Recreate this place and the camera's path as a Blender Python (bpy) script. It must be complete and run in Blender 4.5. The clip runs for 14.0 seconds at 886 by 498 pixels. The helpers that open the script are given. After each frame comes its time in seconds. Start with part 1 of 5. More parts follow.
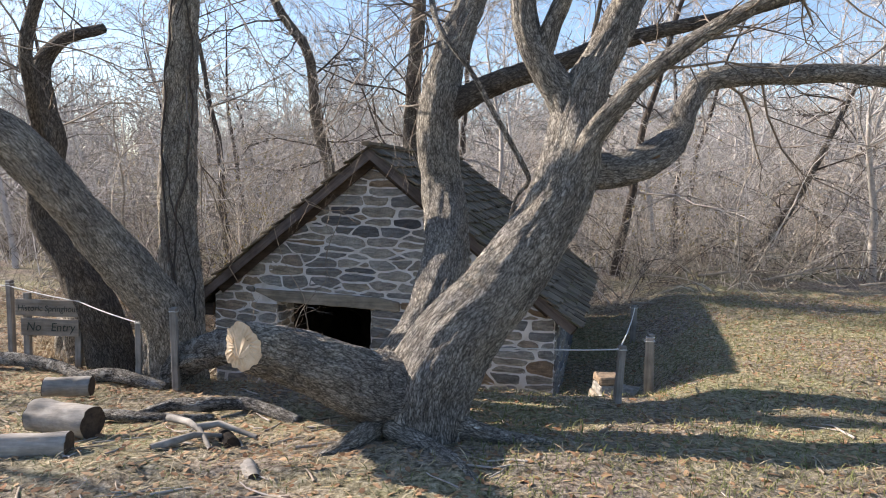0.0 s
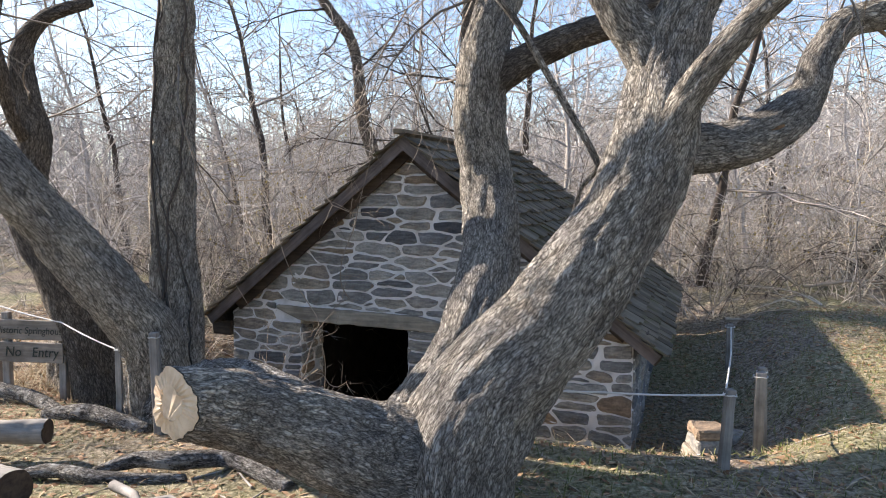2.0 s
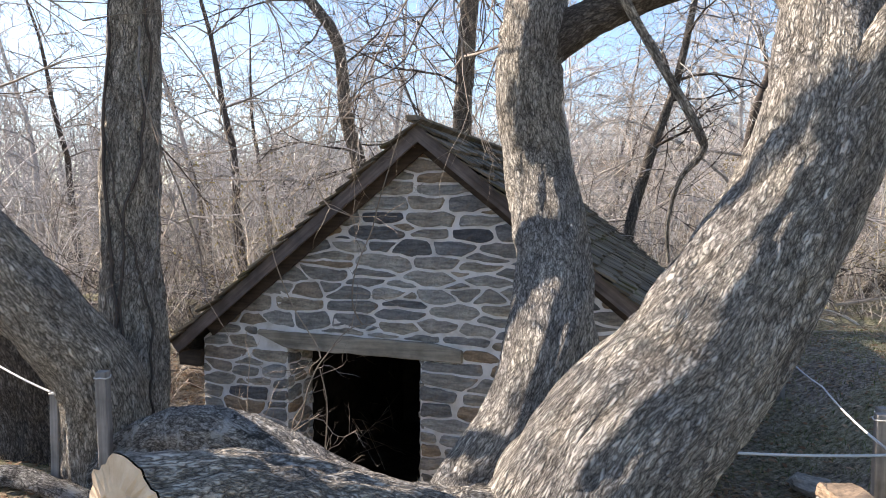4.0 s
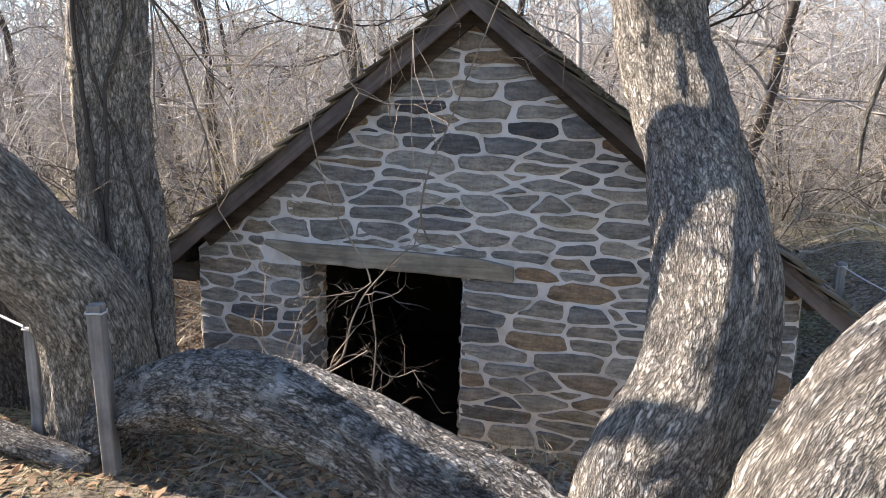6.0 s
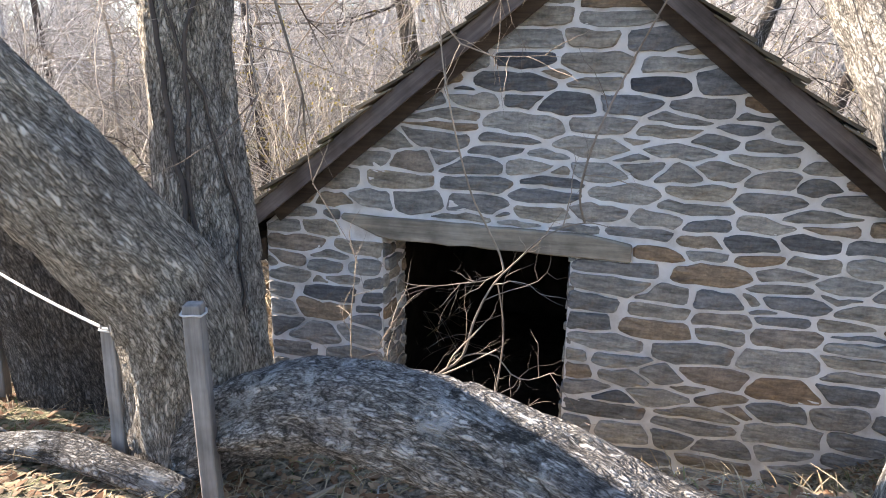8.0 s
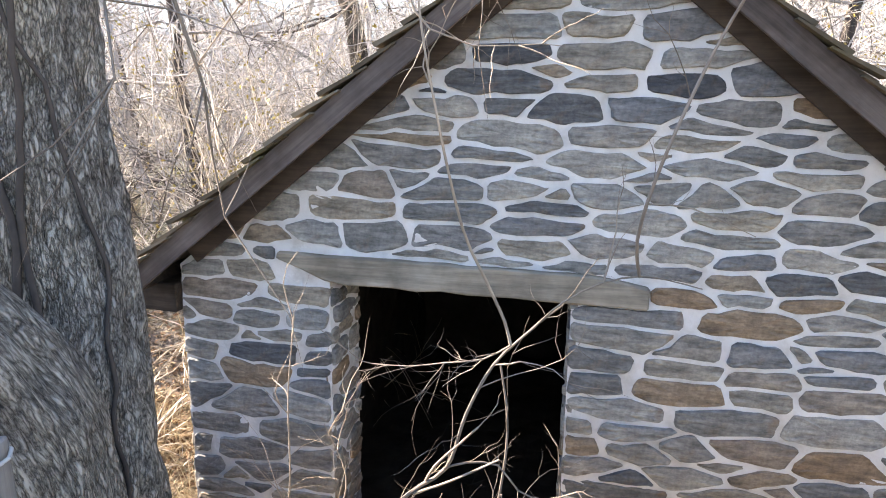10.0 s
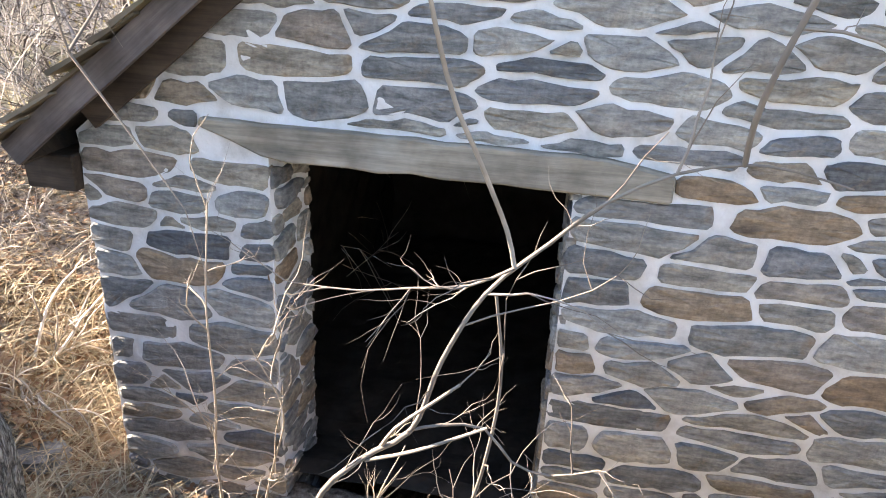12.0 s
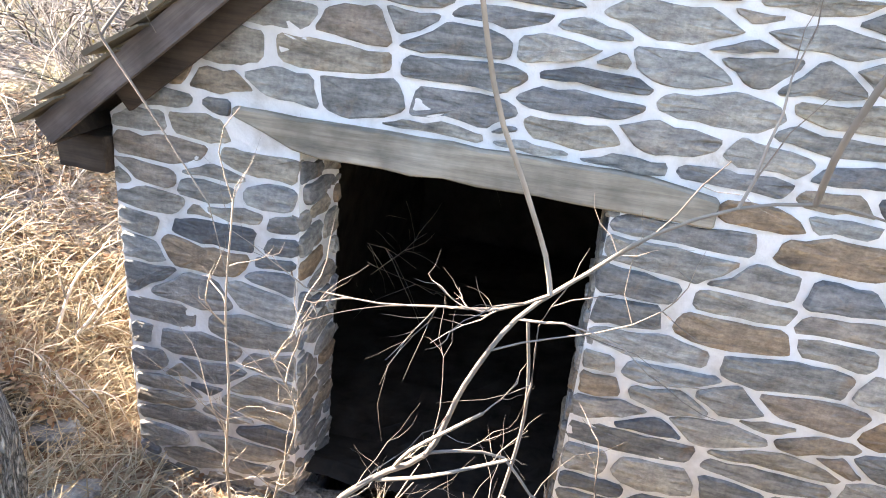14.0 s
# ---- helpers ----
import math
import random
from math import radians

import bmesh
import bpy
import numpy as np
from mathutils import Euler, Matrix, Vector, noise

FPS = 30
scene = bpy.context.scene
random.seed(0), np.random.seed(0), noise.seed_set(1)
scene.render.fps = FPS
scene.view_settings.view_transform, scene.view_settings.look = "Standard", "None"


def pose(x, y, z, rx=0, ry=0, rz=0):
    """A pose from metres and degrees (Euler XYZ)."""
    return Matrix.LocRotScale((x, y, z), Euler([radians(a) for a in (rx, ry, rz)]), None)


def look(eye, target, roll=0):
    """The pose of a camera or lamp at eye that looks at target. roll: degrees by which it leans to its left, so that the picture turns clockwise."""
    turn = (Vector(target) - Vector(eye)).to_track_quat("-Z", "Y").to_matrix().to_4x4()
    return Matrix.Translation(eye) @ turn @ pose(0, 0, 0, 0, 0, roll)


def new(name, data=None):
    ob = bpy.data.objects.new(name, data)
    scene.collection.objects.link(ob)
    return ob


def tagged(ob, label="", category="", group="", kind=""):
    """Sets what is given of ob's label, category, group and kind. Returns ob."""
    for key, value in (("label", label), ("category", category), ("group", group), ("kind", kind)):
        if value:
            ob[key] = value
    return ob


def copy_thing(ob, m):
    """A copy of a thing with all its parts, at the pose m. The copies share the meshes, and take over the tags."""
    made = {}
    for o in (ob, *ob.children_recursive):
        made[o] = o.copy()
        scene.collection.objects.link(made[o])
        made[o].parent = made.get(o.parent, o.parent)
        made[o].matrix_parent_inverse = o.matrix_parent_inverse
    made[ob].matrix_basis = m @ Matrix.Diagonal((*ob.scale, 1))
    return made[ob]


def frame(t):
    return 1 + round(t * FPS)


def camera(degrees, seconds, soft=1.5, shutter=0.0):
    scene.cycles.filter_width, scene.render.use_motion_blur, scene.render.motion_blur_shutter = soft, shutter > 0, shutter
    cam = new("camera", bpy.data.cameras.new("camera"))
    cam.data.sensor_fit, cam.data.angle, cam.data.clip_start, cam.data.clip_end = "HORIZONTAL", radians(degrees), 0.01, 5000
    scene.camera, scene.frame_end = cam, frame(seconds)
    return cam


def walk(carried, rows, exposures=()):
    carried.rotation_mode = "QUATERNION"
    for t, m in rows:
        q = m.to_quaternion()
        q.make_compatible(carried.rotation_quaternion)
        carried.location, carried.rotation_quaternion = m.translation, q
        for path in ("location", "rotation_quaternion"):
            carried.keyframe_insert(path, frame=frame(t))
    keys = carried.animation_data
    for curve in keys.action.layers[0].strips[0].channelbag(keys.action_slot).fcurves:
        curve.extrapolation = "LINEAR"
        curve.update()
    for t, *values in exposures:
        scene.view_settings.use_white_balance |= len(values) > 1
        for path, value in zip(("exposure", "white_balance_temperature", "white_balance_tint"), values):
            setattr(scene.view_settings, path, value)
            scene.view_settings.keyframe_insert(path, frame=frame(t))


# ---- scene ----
cam = camera(65.3, 14.0, soft=1.0)
METRES, EYE, TILT, LEAN, TURN = 6.2, 1.55, -5.7, -1.0, 0.0
ROWS = [
    (0.0, 0.0, 0.0, 0.0, 0.0, 0.0, -0.0),
    (0.5, 0.0063, 0.0538, -0.0012, 3.05, 1.5, -0.75),
    (1.0, 0.0011, 0.0973, -0.002, 4.02, 2.83, -0.89),
    (1.5, 0.0176, 0.1659, 0.0018, 4.32, 4.6, 0.91),
    (2.0, 0.0293, 0.2118, 0.0019, 5.82, 0.63, 0.41),
    (2.5, 0.0137, 0.2551, 0.0028, 5.7, 2.68, 2.05),
    (5.0, -0.1082, 0.4538, -0.0019, 0.97, 0.47, -0.42),
    (5.5, -0.1353, 0.4858, 0.002, -0.81, -3.51, 1.3),
    (6.0, -0.1541, 0.5179, 0.0021, -0.28, -6.32, -0.26),
    (6.5, -0.176, 0.537, 0.0045, -2.74, -6.4, -1.15),
    (7.0, -0.2009, 0.551, 0.0092, -4.16, -4.36, -1.24),
    (7.5, -0.2204, 0.575, 0.0055, -1.85, -5.12, 0.58),
    (8.0, -0.2333, 0.605, 0.0028, 1.28, -9.29, 0.17),
    (8.5, -0.2522, 0.6361, 0.0022, -1.96, -8.97, 1.81),
    (9.0, -0.2483, 0.6771, 0.0016, -2.72, -7.11, 1.63),
    (11.5, -0.2456, 0.8334, -0.0146, -3.26, -13.08, -1.78),
    (12.0, -0.2405, 0.8572, -0.0199, -4.96, -17.6, -1.2),
    (12.5, -0.2392, 0.8682, -0.0229, -4.45, -21.25, -0.15),
    (13.0, -0.239, 0.8704, -0.0229, -3.62, -20.53, -0.38),
    (13.5, -0.2403, 0.8699, -0.0207, -1.88, -19.22, -1.07),
    (14.0, -0.2414, 0.87, -0.019, -1.72, -17.78, -4.4),
]
walk(cam, [(t, pose(0, 0, EYE, TILT, LEAN, TURN) @ pose(METRES * x, METRES * y, METRES * z, 90 + pitch, roll, yaw)) for t, x, y, z, yaw, pitch, roll in ROWS],
     [(0.0, 1.12, 6850, 16), (2.5, 1.4, 6850, 16), (5.0, 1.48, 6900, 17), (7.5, 1.93, 6900, 17), (9.0, 2.45, 6900, 17), (11.5, 2.8, 7100, 17), (12.5, 3.0, 6980, 16), (14.0, 3.28, 6980, 16)])

# ---- world, sun ----
SUN_AZ, SUN_EL = (-0.93, 0.36), 29.0
world = bpy.data.worlds.new("sky")
scene.world = world
world.use_nodes = True
wn = world.node_tree
sky = wn.nodes.new("ShaderNodeTexSky")
sky.sky_type = "NISHITA"
sky.sun_disc = False
sky.sun_elevation = radians(SUN_EL)
sky.sun_rotation = math.atan2(SUN_AZ[0], SUN_AZ[1])
sky.air_density, sky.dust_density, sky.ozone_density = 1.0, 0.3, 3.0
wn.links.new(sky.outputs[0], wn.nodes["Background"].inputs[0])
wn.nodes["Background"].inputs[1].default_value = 0.112
sun = new("sun", bpy.data.lights.new("sun", "SUN"))
sun.data.energy, sun.data.angle, sun.data.color = 5.0, radians(0.53), (1.0, 0.94, 0.85)
n_ = math.hypot(*SUN_AZ)
sun.matrix_world = look((SUN_AZ[0] / n_ * 40, SUN_AZ[1] / n_ * 40, 40 * math.tan(radians(SUN_EL))), (0, 0, 0))


# ---- materials ----
def material(name, rough=0.85, spec=0.3):
    m = bpy.data.materials.new(name)
    m.use_nodes = True
    b = m.node_tree.nodes["Principled BSDF"]
    b.inputs["Roughness"].default_value = rough
    b.inputs["Specular IOR Level"].default_value = spec
    return m, m.node_tree, b


def node(nt, kind, **values):
    n = nt.nodes.new(kind)
    for k, val in values.items():
        n.inputs[k.replace("_", " ")].default_value = val
    return n


def coords(nt, which="Object", scale=(1, 1, 1)):
    tc = nt.nodes.new("ShaderNodeTexCoord")
    mp = nt.nodes.new("ShaderNodeMapping")
    mp.inputs["Scale"].default_value = scale
    nt.links.new(tc.outputs[which], mp.inputs[0])
    return mp.outputs[0]


def ramp(nt, fac, stops):
    r = nt.nodes.new("ShaderNodeValToRGB")
    el = r.color_ramp.elements
    while len(el) < len(stops):
        el.new(0.5)
    for e, (p, c) in zip(el, stops):
        e.position, e.color = p, (*c, 1)
    nt.links.new(fac, r.inputs[0])
    return r.outputs[0]


def mix(nt, a, b, fac, how="MIX"):
    m = nt.nodes.new("ShaderNodeMix")
    m.data_type, m.blend_type = "RGBA", how
    for sock, val in ((m.inputs[6], a), (m.inputs[7], b), (m.inputs[0], fac)):
        if isinstance(val, bpy.types.NodeSocket):
            nt.links.new(val, sock)
        elif isinstance(val, tuple):
            sock.default_value = (*val, 1)
        else:
            sock.default_value = val
    return m.outputs[2]


def noise_tex(nt, vec, scale, detail=4, rough=0.6, out=0):
    n = node(nt, "ShaderNodeTexNoise", Scale=scale, Detail=detail, Roughness=rough)
    nt.links.new(vec, n.inputs["Vector"])
    return n.outputs[out]


def bump(nt, bsdf, height, strength=0.5, distance=0.01):
    b = node(nt, "ShaderNodeBump", Strength=strength, Distance=distance)
    nt.links.new(height, b.inputs["Height"])
    nt.links.new(b.outputs[0], bsdf.inputs["Normal"])


def bark(name, dark, mid, light, moss=None):
    m, nt, b = material(name, 0.95, 0.15)
    fl = nt.nodes.new("ShaderNodeAttribute")
    fl.attribute_name = "flow"
    uv = fl.outputs["Vector"]
    ob = coords(nt)
    # furrows meander along the limb at two sizes
    def furrow(scale, detail):
        away = nt.nodes.new("ShaderNodeMath")
        away.operation = "SUBTRACT"
        away.inputs[1].default_value = 0.5
        nt.links.new(noise_tex(nt, uv, scale, detail, 0.55), away.inputs[0])
        size = nt.nodes.new("ShaderNodeMath")
        size.operation = "ABSOLUTE"
        nt.links.new(away.outputs[0], size.inputs[0])
        return size.outputs[0]
    fine = noise_tex(nt, uv, 150, 5, 0.7)
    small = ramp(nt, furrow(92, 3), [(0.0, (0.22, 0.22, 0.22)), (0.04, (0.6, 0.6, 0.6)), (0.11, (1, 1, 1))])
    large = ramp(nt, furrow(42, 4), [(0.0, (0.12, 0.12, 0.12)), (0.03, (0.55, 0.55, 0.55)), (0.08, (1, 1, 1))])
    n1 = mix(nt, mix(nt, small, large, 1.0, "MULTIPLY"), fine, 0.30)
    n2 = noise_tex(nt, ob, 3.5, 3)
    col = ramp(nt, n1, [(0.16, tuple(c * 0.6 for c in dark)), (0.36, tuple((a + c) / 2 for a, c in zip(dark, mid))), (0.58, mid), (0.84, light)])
    patch = ramp(nt, n2, [(0.40, (0.80, 0.79, 0.78)), (0.62, (1.12, 1.08, 1.0))])
    col = mix(nt, col, patch, 1.0, "MULTIPLY")
    # Modelled grooves are darkened as well, crease shade put into the colour.
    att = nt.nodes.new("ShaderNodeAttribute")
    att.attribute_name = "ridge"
    groove_shade = ramp(nt, att.outputs["Fac"], [(0.0, (0.6, 0.58, 0.56)), (0.3, (1, 1, 1))])
    col = mix(nt, col, groove_shade, 1.0, "MULTIPLY")
    if moss:
        col = mix(nt, col, moss, ramp(nt, noise_tex(nt, ob, 7.0, 6, 0.7), [(0.54, (0, 0, 0)), (0.64, (0.85, 0.85, 0.85))]))
        col = mix(nt, col, (0.035, 0.032, 0.026), ramp(nt, noise_tex(nt, coords(nt, "Object", (1, 1.3, 1.8)), 9.0, 6, 0.75), [(0.55, (0, 0, 0)), (0.63, (0.85, 0.85, 0.85))]))
    nt.links.new(col, b.inputs["Base Color"])
    bump(nt, b, n1, 1.0, 0.022)
    return m


BARK = bark("bark_grey", (0.11, 0.10, 0.088), (0.37, 0.343, 0.305), (0.58, 0.545, 0.49))
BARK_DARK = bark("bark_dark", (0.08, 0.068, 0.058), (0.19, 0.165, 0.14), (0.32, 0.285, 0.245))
BARK_BROWN = bark("bark_brown", (0.13, 0.113, 0.094), (0.43, 0.39, 0.335), (0.62, 0.57, 0.50))
BARK_LICHEN = bark("bark_lichen", (0.07, 0.066, 0.062), (0.31, 0.295, 0.275), (0.50, 0.485, 0.46), (0.48, 0.475, 0.45))


def twig_mat(name, a, b_):
    m, nt, b = material(name, 0.8, 0.2)
    geo = nt.nodes.new("ShaderNodeNewGeometry")
    col = ramp(nt, geo.outputs["Random Per Island"], [(0.0, a), (0.55, tuple((x + y) / 2 for x, y in zip(a, b_))), (1.0, b_)])
    col = mix(nt, col, ramp(nt, noise_tex(nt, coords(nt), 14, 3), [(0.3, (0.7, 0.7, 0.7)), (0.7, (1.15, 1.12, 1.1))]), 1.0, "MULTIPLY")
    nt.links.new(col, b.inputs["Base Color"])
    return m


TWIG = twig_mat("twig_grey", (0.13, 0.115, 0.10), (0.74, 0.68, 0.61))
TWIG_TAN = twig_mat("twig_tan", (0.20, 0.165, 0.125), (0.88, 0.79, 0.66))
TWIG_PALE = twig_mat("twig_pale", (0.24, 0.195, 0.15), (0.50, 0.42, 0.33))
TWIG_FAR = twig_mat("twig_far", (0.24, 0.225, 0.215), (0.80, 0.765, 0.73))
TWIG_STEM = twig_mat("shrub_bark", (0.13, 0.105, 0.085), (0.34, 0.29, 0.235))
TWIG_BLACK = twig_mat("vine_bark", (0.045, 0.036, 0.03), (0.11, 0.09, 0.075))
STRAW = twig_mat("straw", (0.30, 0.22, 0.12), (0.60, 0.50, 0.33))
LEAF = twig_mat("dead_leaf", (0.20, 0.10, 0.05), (0.48, 0.33, 0.20))
GRASS = twig_mat("grass", (0.10, 0.14, 0.035), (0.36, 0.33, 0.15))
OLIVE = twig_mat("yellow_leaf", (0.30, 0.22, 0.05), (0.45, 0.36, 0.11))


def wood(name, dark, light, rough=0.85, axis="X", size=1.0, slope=0.0):
    m, nt, b = material(name, rough, 0.25)
    sc = {"X": (1.5, 28, 28), "Y": (28, 1.5, 28), "Z": (28, 28, 1.5)}[axis]
    vec = coords(nt, "Object", tuple(s * size for s in sc))
    if slope:
        tilt = nt.nodes.new("ShaderNodeVectorRotate")
        tilt.rotation_type = "Y_AXIS"
        tilt.inputs["Angle"].default_value = slope
        nt.links.new(vec.node.inputs[0].links[0].from_socket, tilt.inputs["Vector"])
        nt.links.new(tilt.outputs[0], vec.node.inputs[0])
    n1 = noise_tex(nt, vec, 1.0, 6, 0.7)
    n2 = noise_tex(nt, coords(nt), 4.0, 4)
    col = ramp(nt, n1, [(0.28, dark), (0.7, light)])
    col = mix(nt, col, ramp(nt, n2, [(0.35, (0.6, 0.58, 0.56)), (0.65, (1.15, 1.12, 1.1))]), 1.0, "MULTIPLY")
    nt.links.new(col, b.inputs["Base Color"])
    bump(nt, b, n1, 0.6, 0.004)
    return m


WOOD_POST = wood("weathered_post", (0.16, 0.15, 0.135), (0.40, 0.375, 0.34), axis="Z")
WOOD_BOARD = wood("weathered_board", (0.16, 0.145, 0.125), (0.36, 0.33, 0.29))
WOOD_LINTEL = wood("lintel_wood", (0.15, 0.14, 0.115), (0.42, 0.38, 0.31))
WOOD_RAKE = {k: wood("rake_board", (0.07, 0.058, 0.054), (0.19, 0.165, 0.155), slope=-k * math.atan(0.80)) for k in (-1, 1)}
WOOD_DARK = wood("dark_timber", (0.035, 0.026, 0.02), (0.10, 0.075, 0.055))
WOOD_LOG = wood("debarked_log", (0.20, 0.185, 0.165), (0.46, 0.43, 0.38), axis="X", size=0.8)


def cut_wood():
    m, nt, b = material("fresh_cut_wood", 0.75, 0.25)
    n1 = noise_tex(nt, coords(nt), 9, 5)
    col = ramp(nt, n1, [(0.3, (0.46, 0.31, 0.18)), (0.55, (0.68, 0.52, 0.35)), (0.75, (0.80, 0.67, 0.50))])
    nt.links.new(col, b.inputs["Base Color"])
    bump(nt, b, noise_tex(nt, coords(nt), 60, 3), 0.4, 0.003)
    return m


CUT = cut_wood()


def stone_mat():
    m, nt, b = material("schist_stone", 0.8, 0.3)
    info = nt.nodes.new("ShaderNodeObjectInfo")
    r = ramp(nt, info.outputs["Random"], [(0.0, (0.06, 0.066, 0.078)), (0.16, (0.17, 0.172, 0.168)), (0.34, (0.225, 0.21, 0.185)), (0.5, (0.135, 0.145, 0.16)),
                                         (0.64, (0.25, 0.23, 0.195)), (0.76, (0.19, 0.135, 0.09)), (0.86, (0.20, 0.205, 0.205)), (1.0, (0.27, 0.26, 0.24))])
    add = nt.nodes.new("ShaderNodeVectorMath")
    add.operation = "ADD"
    nt.links.new(coords(nt, "Object", (5, 8, 24)), add.inputs[0])
    sc = nt.nodes.new("ShaderNodeVectorMath")
    sc.operation = "SCALE"
    sc.inputs[0].default_value = (7.0, 3.0, 11.0)
    nt.links.new(info.outputs["Random"], sc.inputs["Scale"])
    nt.links.new(sc.outputs[0], add.inputs[1])
    n1 = noise_tex(nt, add.outputs[0], 1.3, 7, 0.68)
    n2 = noise_tex(nt, coords(nt), 7.0, 4)
    n3 = noise_tex(nt, coords(nt), 45.0, 4)
    col = mix(nt, r, ramp(nt, n1, [(0.3, (0.58, 0.57, 0.56)), (0.48, (1.2, 1.18, 1.15)), (0.68, (1.95, 1.88, 1.76))]), 1.0, "MULTIPLY")
    col = mix(nt, col, (0.26, 0.16, 0.085), ramp(nt, n2, [(0.57, (0, 0, 0)), (0.74, (0.55, 0.55, 0.55))]))
    col = mix(nt, col, ramp(nt, n3, [(0.3, (0.76, 0.76, 0.76)), (0.7, (1.25, 1.24, 1.22))]), 1.0, "MULTIPLY")
    nt.links.new(col, b.inputs["Base Color"])
    hh = mix(nt, n1, n3, 0.35)
    bump(nt, b, hh, 1.0, 0.022)
    return m


STONE = stone_mat()


def mortar_mat():
    m, nt, b = material("lime_mortar", 0.92, 0.2)
    n1 = noise_tex(nt, coords(nt), 5, 5)
    n2 = noise_tex(nt, coords(nt), 70, 4)
    col = ramp(nt, n1, [(0.3, (0.52, 0.49, 0.45)), (0.48, (0.72, 0.70, 0.68)), (0.7, (0.82, 0.81, 0.80))])
    nt.links.new(col, b.inputs["Base Color"])
    bump(nt, b, mix(nt, n1, n2, 0.5), 0.7, 0.01)
    return m


MORTAR = mortar_mat()


def shingle_mat():
    m, nt, b = material("cedar_shingle", 0.9, 0.2)
    info = nt.nodes.new("ShaderNodeObjectInfo")
    geo = nt.nodes.new("ShaderNodeNewGeometry")
    a = nt.nodes.new("ShaderNodeMath")
    a.operation = "ADD"
    nt.links.new(info.outputs["Random"], a.inputs[0])
    nt.links.new(geo.outputs["Random Per Island"], a.inputs[1])
    fr = nt.nodes.new("ShaderNodeMath")
    fr.operation = "FRACT"
    nt.links.new(a.outputs[0], fr.inputs[0])
    col = ramp(nt, fr.outputs[0], [(0, (0.085, 0.07, 0.05)), (0.5, (0.14, 0.115, 0.085)), (1, (0.20, 0.17, 0.13))])
    n1 = noise_tex(nt, coords(nt, "Object", (3, 30, 3)), 1, 5)
    col = mix(nt, col, ramp(nt, n1, [(0.3, (0.6, 0.6, 0.6)), (0.7, (1.3, 1.3, 1.25))]), 1.0, "MULTIPLY")
    col = mix(nt, col, (0.085, 0.085, 0.025), ramp(nt, noise_tex(nt, coords(nt), 3.0, 6), [(0.57, (0, 0, 0)), (0.7, (0.8, 0.8, 0.8))]))
    nt.links.new(col, b.inputs["Base Color"])
    bump(nt, b, n1, 0.7, 0.006)
    return m


SHINGLE = shingle_mat()


def ground_mat():
    m, nt, b = material("leafy_ground", 0.97, 0.1)
    ob = coords(nt)
    n1 = noise_tex(nt, ob, 0.55, 5)
    n2 = noise_tex(nt, ob, 22, 6, 0.7)
    n3 = noise_tex(nt, coords(nt, "Object", (60, 18, 30)), 1.0, 4)
    litter = ramp(nt, n2, [(0.34, (0.055, 0.042, 0.032)), (0.5, (0.29, 0.235, 0.185)), (0.68, (0.60, 0.52, 0.42))])
    turf = ramp(nt, n2, [(0.34, (0.08, 0.078, 0.035)), (0.5, (0.31, 0.285, 0.165)), (0.7, (0.58, 0.53, 0.37))])
    col = mix(nt, litter, turf, ramp(nt, n1, [(0.42, (0, 0, 0)), (0.6, (1, 1, 1))]))
    col = mix(nt, col, ramp(nt, n3, [(0.3, (0.75, 0.75, 0.75)), (0.7, (1.2, 1.2, 1.2))]), 1.0, "MULTIPLY")
    nt.links.new(col, b.inputs["Base Color"])
    bump(nt, b, n2, 1.0, 0.05)
    return m


GROUND = ground_mat()


def plain(name, col, rough=0.8, spec=0.3, var=0.2, scale=8):
    m, nt, b = material(name, rough, spec)
    n = noise_tex(nt, coords(nt), scale, 5)
    lo, hi = tuple(c * (1 - var) for c in col), tuple(c * (1 + var) for c in col)
    nt.links.new(ramp(nt, n, [(0.3, lo), (0.7, hi)]), b.inputs["Base Color"])
    bump(nt, b, n, 0.3, 0.01)
    return m


PAINT_DARK = plain("dark_lettering", (0.035, 0.045, 0.04), 0.7)
CORD = plain("white_cord", (0.62, 0.61, 0.58), 0.8)
# Near-black for the room behind the doorway: its shade is put into the colour.
INSIDE_SHADE = plain("inside_shade", (0.042, 0.034, 0.027), 0.95, 0.1, 0.5, 6)
HILL = plain("far_woods", (0.27, 0.245, 0.235), 0.95, 0.05, 0.35, 0.06)
HOLLOW = plain("heartwood_rot", (0.20, 0.115, 0.06), 0.9, 0.1, 0.5, 20)


# ---- mesh helpers ----
def mesh_object(name, verts, faces, mat, parent=None, label="", smooth=False):
    me = bpy.data.meshes.new(name)
    me.from_pydata(verts, [], faces)
    if mat:
        me.materials.append(mat)
    if smooth:
        me.shade_smooth()
    ob = new(name, me)
    ob.parent = parent
    if label:
        ob["label"] = label
    return ob


def part(name, bm, mat, parent, label="", smooth=False):
    me = bpy.data.meshes.new(name)
    bm.to_mesh(me)
    bm.free()
    me.materials.append(mat)
    if smooth:
        me.shade_smooth()
    ob = new(name, me)
    ob.parent = parent
    if label:
        ob["label"] = label
    return ob


def thing(name, label, category, m=None, group=""):
    ob = new(name)
    ob.empty_display_size = 0.1
    if m is not None:
        ob.matrix_world = m
    return tagged(ob, label, category, group)


def fbm(x, y, z, octaves=3):
    return noise.fractal(Vector((x, y, z)), 1.0, 2.1, octaves)


